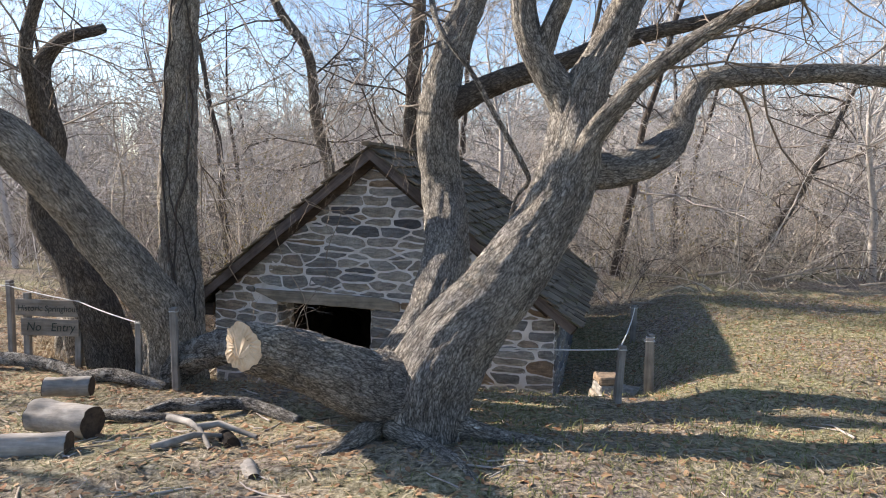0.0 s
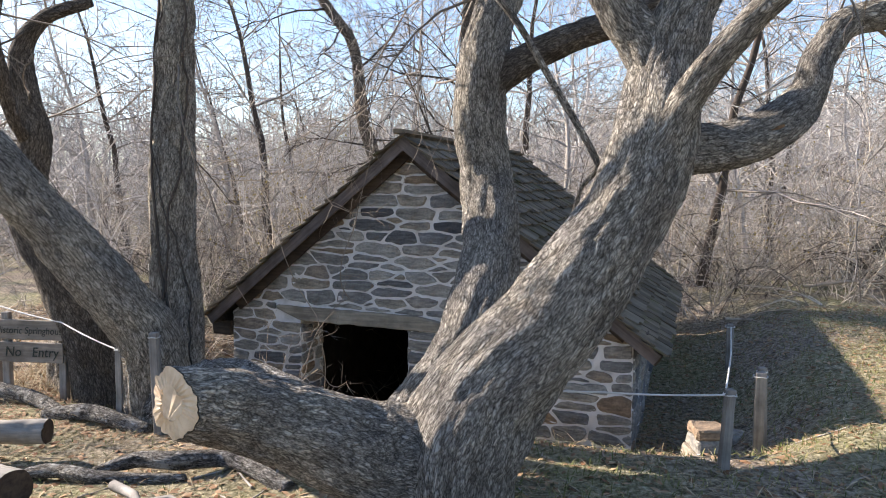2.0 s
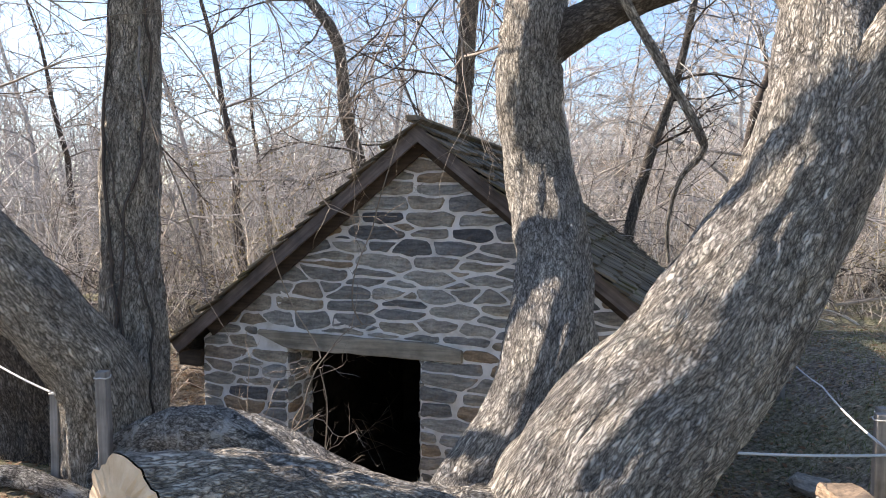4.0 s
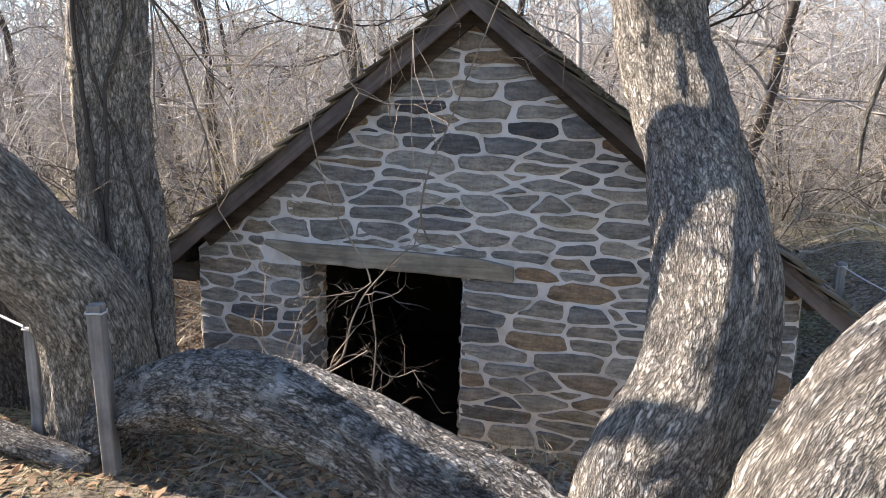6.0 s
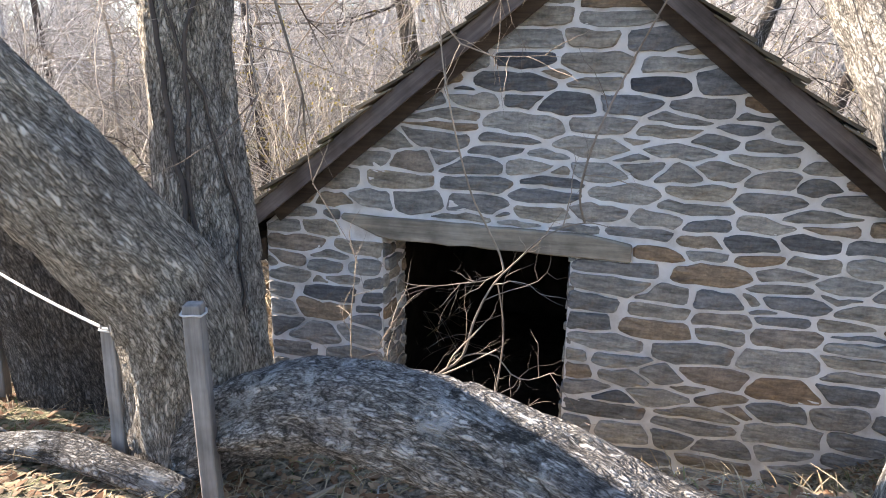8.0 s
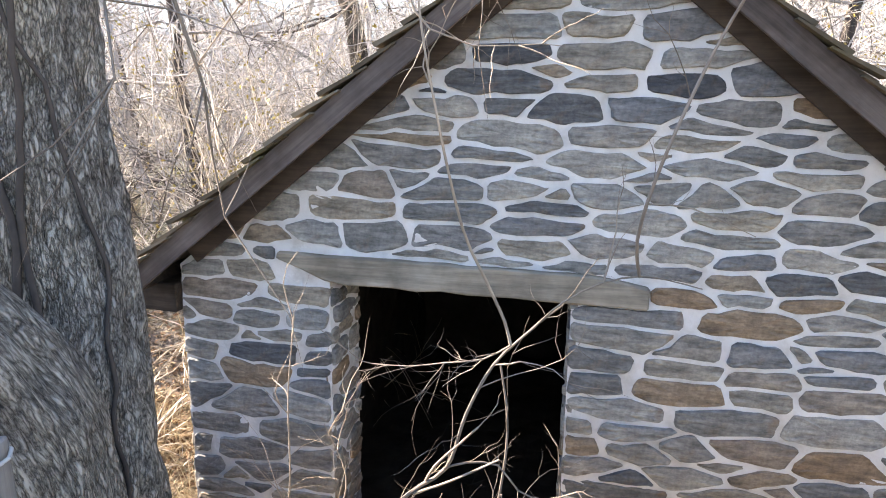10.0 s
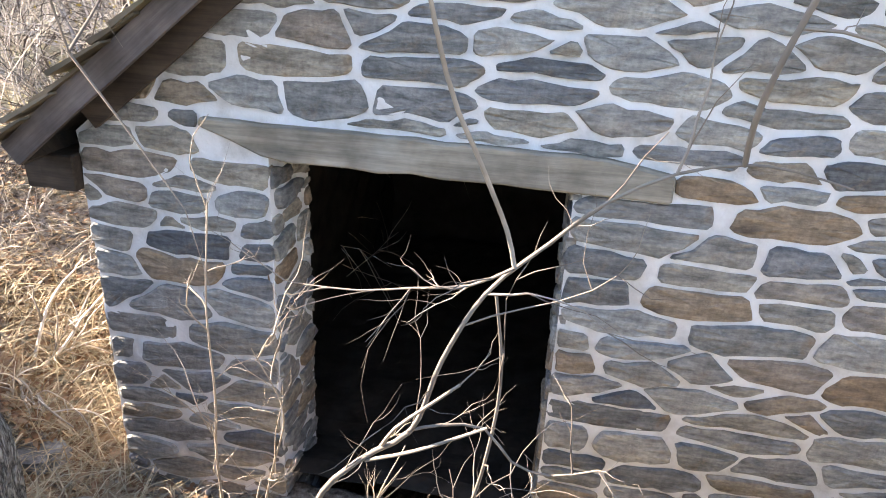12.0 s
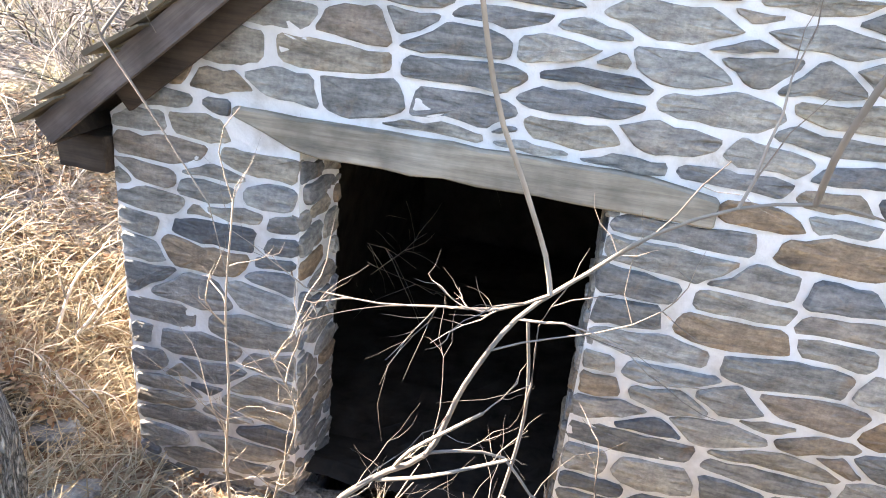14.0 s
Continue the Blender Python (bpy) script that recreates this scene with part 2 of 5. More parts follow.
def catmull(pts, step):
    """Resampled smooth curve through rows (x, y, z, r)."""
    p = np.array(pts, float)
    p = np.vstack([2 * p[0] - p[1], p, 2 * p[-1] - p[-2]])
    out = []
    for i in range(1, len(p) - 2):
        n = max(2, int(np.linalg.norm(p[i + 1, :3] - p[i, :3]) / step))
        for k in range(n):
            t = k / n
            a, b, c, d = p[i - 1], p[i], p[i + 1], p[i + 2]
            out.append(0.5 * (2 * b + (c - a) * t + (2 * a - 5 * b + 4 * c - d) * t * t + (3 * b - a - 3 * c + d) * t ** 3))
    out.append(p[-2])
    return np.array(out)


def limb(name, pts, mat, parent, label="", sides=40, step=0.03, rough=0.055, flare=0.0, seed=0.0, cap=None, lumps=0.10, saw=None):
    """A bark-covered limb along rows (x, y, z, r) with furrowed relief."""
    c = catmull(pts, step)
    n = len(c)
    tan = np.gradient(c[:, :3], axis=0)
    tan /= np.linalg.norm(tan, axis=1)[:, None]
    up = np.array([-0.3, 1.0, -0.2])
    a = up - tan[0] * (up @ tan[0])
    a /= np.linalg.norm(a)
    verts, ridge, uvs, s = [], [], [], 0.0
    for i in range(n):
        a = a - tan[i] * (a @ tan[i])
        a /= np.linalg.norm(a)
        b = np.cross(tan[i], a)
        if i:
            s += np.linalg.norm(c[i, :3] - c[i - 1, :3])
        r = max(c[i, 3], 0.004)
        big = 1.0 + flare * math.exp(-s / 0.22)
        for k in range(sides):
            w = 2 * math.pi * k / sides
            cw, sw = math.cos(w), math.sin(w)
            f = 0.045 + 0.05 * r
            q = Vector((cw * r / f + seed, sw * r / f, s / f * 0.13 + seed))
            wob = fbm(cw * 1.2 + seed, sw * 1.2, s * 2.0, 2)
            g = 1.0 - min(1.0, abs(noise.noise(q + Vector((wob, wob, 0)))) * 2.6)
            g2 = noise.noise(q * 2.3)
            lobes = 1 + lumps * fbm(cw * 0.9 + seed, sw * 0.9, s * 1.5 + seed, 2) + (flare * 0.25 * math.exp(-s / 0.25) * math.sin(w * 5 + seed))
            rr = r * big * lobes + min(0.022, r * rough * 2.5) * (0.35 - g + 0.3 * g2)
            verts.append(c[i, :3] + rr * (cw * a + sw * b))
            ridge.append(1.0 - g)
            uvs.append((cw * r + seed, sw * r + 0.02 * wob, s * 0.30))
    if saw:
        mid, nrm = c[-1, :3], np.array(saw) / np.linalg.norm(saw)
        for i in range(n):
            wgt = max(0.0, 1.0 - np.linalg.norm(c[i, :3] - mid) / 0.28)
            for k in range(sides) if wgt > 0 else ():
                off = verts[i * sides + k] - c[i, :3]
                verts[i * sides + k] = verts[i * sides + k] - tan[-1] * (off @ nrm) / (tan[-1] @ nrm) * wgt
    faces = [(i * sides + k, i * sides + (k + 1) % sides, (i + 1) * sides + (k + 1) % sides, (i + 1) * sides + k) for i in range(n - 1) for k in range(sides)]
    ends = [tuple(range((n - 1) * sides, n * sides)), tuple(reversed(range(sides)))]
    me = bpy.data.meshes.new(name)
    me.from_pydata([tuple(v) for v in verts], [], faces + ([] if cap else ends[:1]) + ends[1:])
    me.materials.append(mat)
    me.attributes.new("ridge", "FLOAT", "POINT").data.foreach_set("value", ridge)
    me.attributes.new("flow", "FLOAT_VECTOR", "POINT").data.foreach_set("vector", np.array(uvs).ravel())
    me.shade_smooth()
    ob = new(name, me)
    ob.parent = parent
    if label:
        ob["label"] = label
    if cap:
        cv = [tuple(v) for v in verts[(n - 1) * sides:]]
        mid = c[-1, :3]
        cv = [tuple(mid + (np.array(v) - mid) * 0.985 + tan[-1] * 0.004) for v in cv]
        inner = [tuple(mid + (np.array(v) - mid) * 0.5 + tan[-1] * (0.012 + 0.006 * math.sin(3 * i))) for i, v in enumerate(cv)]
        fs = [(k, (k + 1) % sides, sides + (k + 1) % sides, sides + k) for k in range(sides)] + [tuple(range(sides, 2 * sides))]
        mesh_object("cut_face", cv + inner, fs, cap, ob, "pale freshly sawn end grain")
    return ob


class Sticks:
    """Collects thin tapered tubes into one mesh."""

    def __init__(self, least=0.0):
        self.v, self.f, self.least = [], [], least

    def add(self, pts, r0, r1, sides=3):
        p = np.asarray(pts, float)
        n = len(p)
        t = np.gradient(p, axis=0)
        t /= np.linalg.norm(t, axis=1)[:, None] + 1e-9
        ref = np.array([0.0, 0.0, 1.0]) if abs(t[0][2]) < 0.9 else np.array([1.0, 0.0, 0.0])
        a = np.cross(t, ref)
        a /= np.linalg.norm(a, axis=1)[:, None] + 1e-9
        b = np.cross(t, a)
        r = np.linspace(r0, r1, n)[:, None, None]
        w = np.arange(sides) * 2 * math.pi / sides
        ring = p[:, None, :] + r * (np.cos(w)[None, :, None] * a[:, None, :] + np.sin(w)[None, :, None] * b[:, None, :])
        base = sum(len(x) for x in self.v) if not hasattr(self, "n") else self.n
        self.n = base + n * sides
        self.v.append(ring.reshape(-1, 3))
        i = np.arange(n - 1)[:, None] * sides
        k = np.arange(sides)[None, :]
        k2 = (k + 1) % sides
        self.f.append((np.stack([i + k, i + k2, i + sides + k2, i + sides + k], -1) + base).reshape(-1, 4))

    def grow(self, rng, p, d, length, r, depth, kids=4, spread=0.7, droop=0.0, wander=0.18, sides=3, seg=5):
        p, d = np.array(p, float), np.array(d, float)
        d /= np.linalg.norm(d)
        pts, dirs = [p.copy()], [d.copy()]
        for _ in range(seg):
            d = d + rng.normal(0, wander, 3) + np.array([0, 0, -droop])
            d /= np.linalg.norm(d)
            p = p + d * length / seg
            pts.append(p.copy())
            dirs.append(d.copy())
        self.add(pts, r, r * (0.35 if depth else 0.2), sides)
        if depth:
            for _ in range(kids):
                k = rng.integers(1, seg + 1)
                dd = dirs[k] + rng.normal(0, spread, 3)
                self.grow(rng, pts[k], dd, length * rng.uniform(0.35, 0.7), max(r * rng.uniform(0.35, 0.6), self.least), depth - 1, kids, spread, droop, wander, 3, max(3, seg - 1))

    def make(self, name, mat, parent=None, label=""):
        me = bpy.data.meshes.new(name)
        v, f = np.vstack(self.v), np.vstack(self.f)
        me.vertices.add(len(v))
        me.vertices.foreach_set("co", v.ravel())
        me.loops.add(f.size)
        me.loops.foreach_set("vertex_index", f.ravel().astype(np.int32))
        me.polygons.add(len(f))
        me.polygons.foreach_set("loop_start", np.arange(0, f.size, 4, dtype=np.int32))
        me.update(calc_edges=True)
        me.materials.append(mat)
        ob = new(name, me)
        ob.parent = parent
        if label:
            ob["label"] = label
        return ob


def box(bm, x0, x1, y0, y1, z0, z1, m=None):
    vs = [bm.verts.new((x, y, z)) for x in (x0, x1) for y in (y0, y1) for z in (z0, z1)]
    for f in ((0, 1, 3, 2), (4, 6, 7, 5), (0, 4, 5, 1), (2, 3, 7, 6), (0, 2, 6, 4), (1, 5, 7, 3)):
        bm.faces.new([vs[i] for i in f])
    if m is not None:
        bmesh.ops.transform(bm, matrix=m, verts=vs)
    return vs


def rough_box(x0, x1, y0, y1, z0, z1, bevel=0.006, cuts=6, jitter=0.004, seed=1):
    bm = bmesh.new()
    box(bm, x0, x1, y0, y1, z0, z1)
    bmesh.ops.bevel(bm, geom=bm.edges[:], offset=bevel, segments=1, affect="EDGES")
    long_edges = [e for e in bm.edges if e.calc_length() > 0.6 * max(x1 - x0, y1 - y0, z1 - z0)]
    bmesh.ops.subdivide_edges(bm, edges=long_edges, cuts=cuts)
    for v in bm.verts:
        v.co += Vector((fbm(v.co.x * 9 + seed, v.co.y * 9, v.co.z * 9), fbm(v.co.x * 9, v.co.y * 9 + seed, v.co.z * 9 + 5), fbm(v.co.x * 9 + 3, v.co.y * 9, v.co.z * 9 + seed))) * jitter
    bmesh.ops.recalc_face_normals(bm, faces=bm.faces[:])
    return bm


# ---- the lie of the land ----
HX, HY, HA = -0.764, 7.588, radians(-14.74)
CA, SA = math.cos(HA), math.sin(HA)


def to_house(x, y):
    dx, dy = x - HX, y - HY
    return dx * CA + dy * SA, -dx * SA + dy * CA


def smooth(a, b, t):
    t = min(1.0, max(0.0, (t - a) / (b - a)))
    return t * t * (3 - 2 * t)


def land(x, y):
    h = -0.16 * smooth(3.6, 5.2, y) - 0.14 * smooth(5.2, 7.5, y)
    h -= 0.10 * smooth(0.5, -2.5, x) * smooth(2.0, 4.5, y)
    h += 0.12 * smooth(1.5, 3.5, x) * smooth(3.5, 6.0, y)
    u, v = to_house(x, y)
    left = smooth(2.0, 0.5, u)
    depth = 0.55 + 0.62 * left
    du = max(-1.97 - u, 0.0, u - 2.02)
    dv = max(-v, 0.0, v - 3.7)
    d = math.hypot(du, dv)
    reach = 1.75 + 2.8 * smooth(-0.1, 1.1, v) * smooth(-1.9, -2.1, u)
    h -= depth * (1 - smooth(0.25 if reach > 1.8 else 0.45, reach, d)) * (1 - 0.45 * smooth(0.5, 3.5, v))
    h -= 1.2 * smooth(-1.90, -1.60, u) * smooth(1.95, 1.65, u) * smooth(0.10, 0.38, v) * smooth(3.85, 3.62, v)
    r = math.hypot(x, y)
    h -= 0.5 * smooth(13, 22, y)
    far = max(0.0, r - 45.0)
    h += 17.0 * smooth(0, 190, far) * (0.75 + 0.5 * fbm(x * 0.006, y * 0.006, 3.3, 2))
    if r < 40:
        h += 0.035 * fbm(x * 1.1, y * 1.1, 0.5, 3) + 0.012 * fbm(x * 6, y * 6, 2.5, 2)
    return h


def build_ground():
    def axis(lo, hi, fine, far):
        out = list(np.arange(lo, hi + 1e-6, fine))
        g, a = fine, hi
        while a < far:
            g *= 1.18
            a += g
            out.append(a)
        g, a = fine, lo
        while a > -far:
            g *= 1.18
            a -= g
            out.insert(0, a)
        return out
    xs, ys = axis(-6.0, 7.0, 0.055, 1500), axis(1.0, 11.5, 0.055, 1500)
    nx = len(xs)
    verts = [(x, y, land(x, y)) for y in ys for x in xs]
    faces = [(j * nx + i, j * nx + i + 1, (j + 1) * nx + i + 1, (j + 1) * nx + i) for j in range(len(ys) - 1) for i in range(nx - 1)]
    ob = mesh_object("ground", verts, faces, GROUND, smooth=True)
    tagged(ob, "leaf-strewn ground with patchy dry grass", "ground", kind="structure")


build_ground()

# ---- the springhouse ----
house = thing("springhouse", "small stone springhouse with white mortar and shingle roof", "springhouse", pose(HX, HY, 0, 0, 0, math.degrees(HA)))
WL, WR, WB, THICK, DEEP = -1.97, 2.02, -2.0, 0.42, 3.6
RU, RZ, SL = 0.03, 1.93, 0.80


def roof_z(u):
    return RZ - SL * abs(u - RU)


def gable(u):
    return roof_z(u) - 0.17


def front_wall():
    """Mortared gable wall with the doorway cut through it."""
    bm = bmesh.new()
    d0, d1, dt = -1.17, -0.01, 0.13
    panels = [[(WL, WB), (d0, WB), (d0, gable(d0)), (WL, gable(WL))], [(d0, dt), (d1, dt), (d1, gable(d1)), (d0, gable(d0))], [(d1, WB), (WR, WB), (WR, gable(WR)), (RU, gable(RU)), (d1, gable(d1))]]
    for pan in panels:
        bm.faces.new([bm.verts.new((u, 0.0, z)) for u, z in pan])
        bm.faces.new([bm.verts.new((u, THICK, z)) for u, z in reversed(pan)])
    rim = [(WL, WB), (WL, gable(WL)), (RU, gable(RU)), (WR, gable(WR)), (WR, WB), (d1, WB), (d1, dt), (d0, dt), (d0, WB), (WL, WB)]
    for (u0, z0), (u1, z1) in zip(rim, rim[1:]):
        bm.faces.new([bm.verts.new(q) for q in ((u0, 0, z0), (u0, THICK, z0), (u1, THICK, z1), (u1, 0, z1))])
    bmesh.ops.remove_doubles(bm, verts=bm.verts[:], dist=0.0005)
    bmesh.ops.triangulate(bm, faces=bm.faces[:])
    for _ in range(5):
        es = [e for e in bm.edges if e.calc_length() > 0.12]
        if es:
            bmesh.ops.subdivide_edges(bm, edges=es, cuts=1)
            bmesh.ops.triangulate(bm, faces=bm.faces[:])
    for v in bm.verts:
        v.co.y += 0.010 * fbm(v.co.x * 7, v.co.z * 7, 1.0, 3) * (1 if v.co.y < 0.1 else 0)
    bmesh.ops.recalc_face_normals(bm, faces=bm.faces[:])
    return part("front_wall", bm, MORTAR, house, "grey fieldstone wall in wide white lime mortar")


WALL = front_wall()


def stone_piece(poly, depth, parent, place, seed):
    """One face stone: an irregular polygon standing proud of the mortar, edges rounded. place maps (u, z, out) to space."""
    cu, cz = sum(p[0] for p in poly) / len(poly), sum(p[1] for p in poly) / len(poly)
    n = len(poly)
    rng = random.Random(seed)
    tilt_u, tilt_z = rng.uniform(-0.03, 0.03), rng.uniform(-0.05, 0.05)
    vs = []
    for shrink, out in ((1.03, -0.03), (1.0, depth * 0.55), (0.93, depth)):
        for k, (pu, pz) in enumerate(poly):
            j = 0.004 * math.sin(seed * 3.1 + k * 2.3)
            vs.append((cu + (pu - cu) * shrink - cu, cz + (pz - cz) * shrink - cz, out + (tilt_u * (pu - cu) + tilt_z * (pz - cz) + j if shrink < 1 else 0)))
    vs.append((0, 0, depth + 0.004))
    faces = []
    for lev in range(2):
        for k in range(n):
            k2 = (k + 1) % n
            faces.append((lev * n + k, lev * n + k2, (lev + 1) * n + k2, (lev + 1) * n + k))
    faces += [(2 * n + k, 2 * n + (k + 1) % n, 3 * n) for k in range(n)]
    ob = mesh_object("stone", [place(*v) for v in vs], faces, STONE, parent)
    ob.location = Vector(place(cu, cz, 0)) - Vector(place(0, 0, 0))
    return ob


def trimmed(poly, a, b, c):
    """The part of a convex outline where a u + b z <= c."""
    out = []
    for (u0, z0), (u1, z1) in zip(poly, poly[1:] + poly[:1]):
        d0, d1 = a * u0 + b * z0 - c, a * u1 + b * z1 - c
        if d0 <= 0:
            out.append((u0, z0))
        if d0 * d1 < 0:
            t = d0 / (d0 - d1)
            out.append((u0 + (u1 - u0) * t, z0 + (z1 - z0) * t))
    return out


def rubble(parent, u0, u1, z0, top, limits, place, seed, wide=(0.15, 0.50), flat=3.3):
    """Interlocking flat fieldstones in uneven courses; limits(u, z) names the straight edges that bound a stone lying there."""
    rng = random.Random(seed)
    sites, z = [], z0
    while z < top + 0.1:
        h = rng.choice((0.07, 0.085, 0.10, 0.115, 0.13, 0.15, 0.175))
        u = u0 - rng.uniform(0.0, 0.2)
        while u < u1 + 0.1:
            w = rng.uniform(*wide) * (0.75 + 2.2 * h)
            zz = z + h / 2 + rng.uniform(-0.022, 0.022)
            if h > 0.12 and rng.random() < 0.22:
                sites += [(u + w / 2 + rng.uniform(-0.05, 0.05), zz - h * 0.27, 0.0), (u + w / 2 + rng.uniform(-0.05, 0.05), zz + h * 0.27, 0.0)]
            else:
                sites.append((u + w / 2, zz, rng.uniform(-0.012, 0.018)))
            if rng.random() < 0.30:
                sites.append((u + rng.uniform(-0.03, 0.03), z + rng.uniform(-0.01, 0.02), rng.uniform(-0.03, -0.005)))
            u += w
        z += h
    sites = [q for q in sites if limits(q[0], q[1]) is not None]
    arr = np.array(sites)
    count = 0
    for i, (pu, pz, pw) in enumerate(sites):
        lim = limits(pu, pz)
        g = rng.uniform(0.0075, 0.014)
        poly = [(pu - 0.5, pz - 0.3), (pu + 0.5, pz - 0.3), (pu + 0.5, pz + 0.3), (pu - 0.5, pz + 0.3)]
        dist = (arr[:, 0] - pu) ** 2 + ((arr[:, 1] - pz) * flat) ** 2
        for j in np.argsort(dist)[1:26]:
            qu, qz, qw = sites[j]
            a, b = 2 * (qu - pu), 2 * (qz - pz) * flat * flat
            c = qu * qu - pu * pu + (qz * qz - pz * pz) * flat * flat - qw + pw
            poly = trimmed(poly, a, b, c - g * math.hypot(a, b))
            if len(poly) < 3:
                break
        if len(poly) > 2:
            lo, hi = min(p[0] for p in poly), max(p[0] for p in poly)
            if hi - lo > 0.12:
                for sg, end in ((-1, lo), (1, hi)):
                    lean = rng.uniform(-0.4, 0.4)
                    poly = trimmed(poly, sg, lean, sg * end + lean * pz - rng.uniform(0.015, 0.06) * (hi - lo))
        for a, b, c in lim:
            poly = trimmed(poly, a, b, c) if len(poly) > 2 else []
        if len(poly) < 3:
            continue
        area = 0.5 * abs(sum(p[0] * q[1] - q[0] * p[1] for p, q in zip(poly, poly[1:] + poly[:1])))
        span = max(p[0] for p in poly) - min(p[0] for p in poly)
        if area < 0.0010 or span < 0.04 or max(p[1] for p in poly) - min(p[1] for p in poly) < 0.02:
            continue
        ring = []
        for p, q in zip(poly, poly[1:] + poly[:1]):
            n = math.hypot(q[0] - p[0], q[1] - p[1])
            if n < 0.006:
                continue
            cut = min(0.3, 0.016 / n)
            for t in [cut] + list(np.linspace(cut, 1 - cut, 2 + int(n / 0.085)))[1:-1] + [1 - cut]:
                x, y = p[0] + (q[0] - p[0]) * t, p[1] + (q[1] - p[1]) * t
                ring.append((x + 0.020 * fbm(x * 9, y * 9, seed, 3), y + 0.016 * fbm(x * 9, y * 9, seed + 5.0, 3)))
        if len(ring) < 4:
            continue
        stone_piece(ring, rng.uniform(0.006, 0.020), parent, place, seed * 1000 + count)
        count += 1
    return count


def on_front(u, z):
    """Edges that bound a stone of the gable wall: corners, roof slopes, doorway and lintel."""
    if not (WL - 0.05 < u < WR + 0.05) or z > gable(u) + 0.03:
        return None
    lim = [(-1, 0, -WL - 0.004), (1, 0, WR - 0.004), (SL, 1, gable(RU) + SL * RU - 0.03), (-SL, 1, gable(RU) - SL * RU - 0.03)]
    beam = 0.285 - 0.03 * (u + 1.4)
    if z > beam:
        return lim + ([(-0.03, -1, -0.252)] if -1.75 < u < 0.65 else [])
    if u < -0.6:
        if u > -1.12:
            return None
        return lim + ([(1, 0, -1.45)] if z > 0.09 else [(1, 0, -1.172)] + ([(0, 1, 0.125)] if u > -1.5 else []))
    if u < -0.06:
        return None
    return lim + ([(-1, 0, -0.34)] if z > 0.09 else [(-1, 0, 0.006)] + ([(0, 1, 0.10)] if u < 0.4 else []))


rubble(WALL, WL, WR, -1.75, 1.80, on_front, lambda u, z, o: (u, -o, z), 9)


def side_wall(name, u_in, u_out, seed):
    bm = bmesh.new()
    box(bm, min(u_in, u_out), max(u_in, u_out), THICK, DEEP, WB, gable(u_out) + 0.02)
    bmesh.ops.recalc_face_normals(bm, faces=bm.faces[:])
    ob = part(name, bm, MORTAR, house, "mortared fieldstone side wall")
    s = 1 if u_out > u_in else -1
    rubble(ob, 0.0, DEEP, -1.4, gable(u_out) - 0.02, lambda v, z: [(-1, 0, -0.01), (1, 0, DEEP - 0.01), (0, 1, gable(u_out) - 0.03)], lambda v, z, o: (u_out + s * o, v, z), seed, (0.2, 0.5))
    return ob


side_wall("right_wall", WR - THICK, WR, 21)
side_wall("left_wall", WL + THICK, WL, 22)


def jamb_stones():
    """Stone ends showing in the reveal of the doorway's left side, and right."""
    rubble(WALL, 0.0, THICK, -1.75, 0.10, lambda v, z: [(-1, 0, -0.006), (1, 0, THICK - 0.006), (0, 1, 0.11)], lambda v, z, o: (-1.17 + o, v, z), 31, (0.14, 0.36))
    rubble(WALL, 0.0, THICK, -1.75, 0.10, lambda v, z: [(-1, 0, -0.006), (1, 0, THICK - 0.006), (0, 1, 0.11)], lambda v, z, o: (-0.01 - o, v, z), 33, (0.14, 0.36))


jamb_stones()


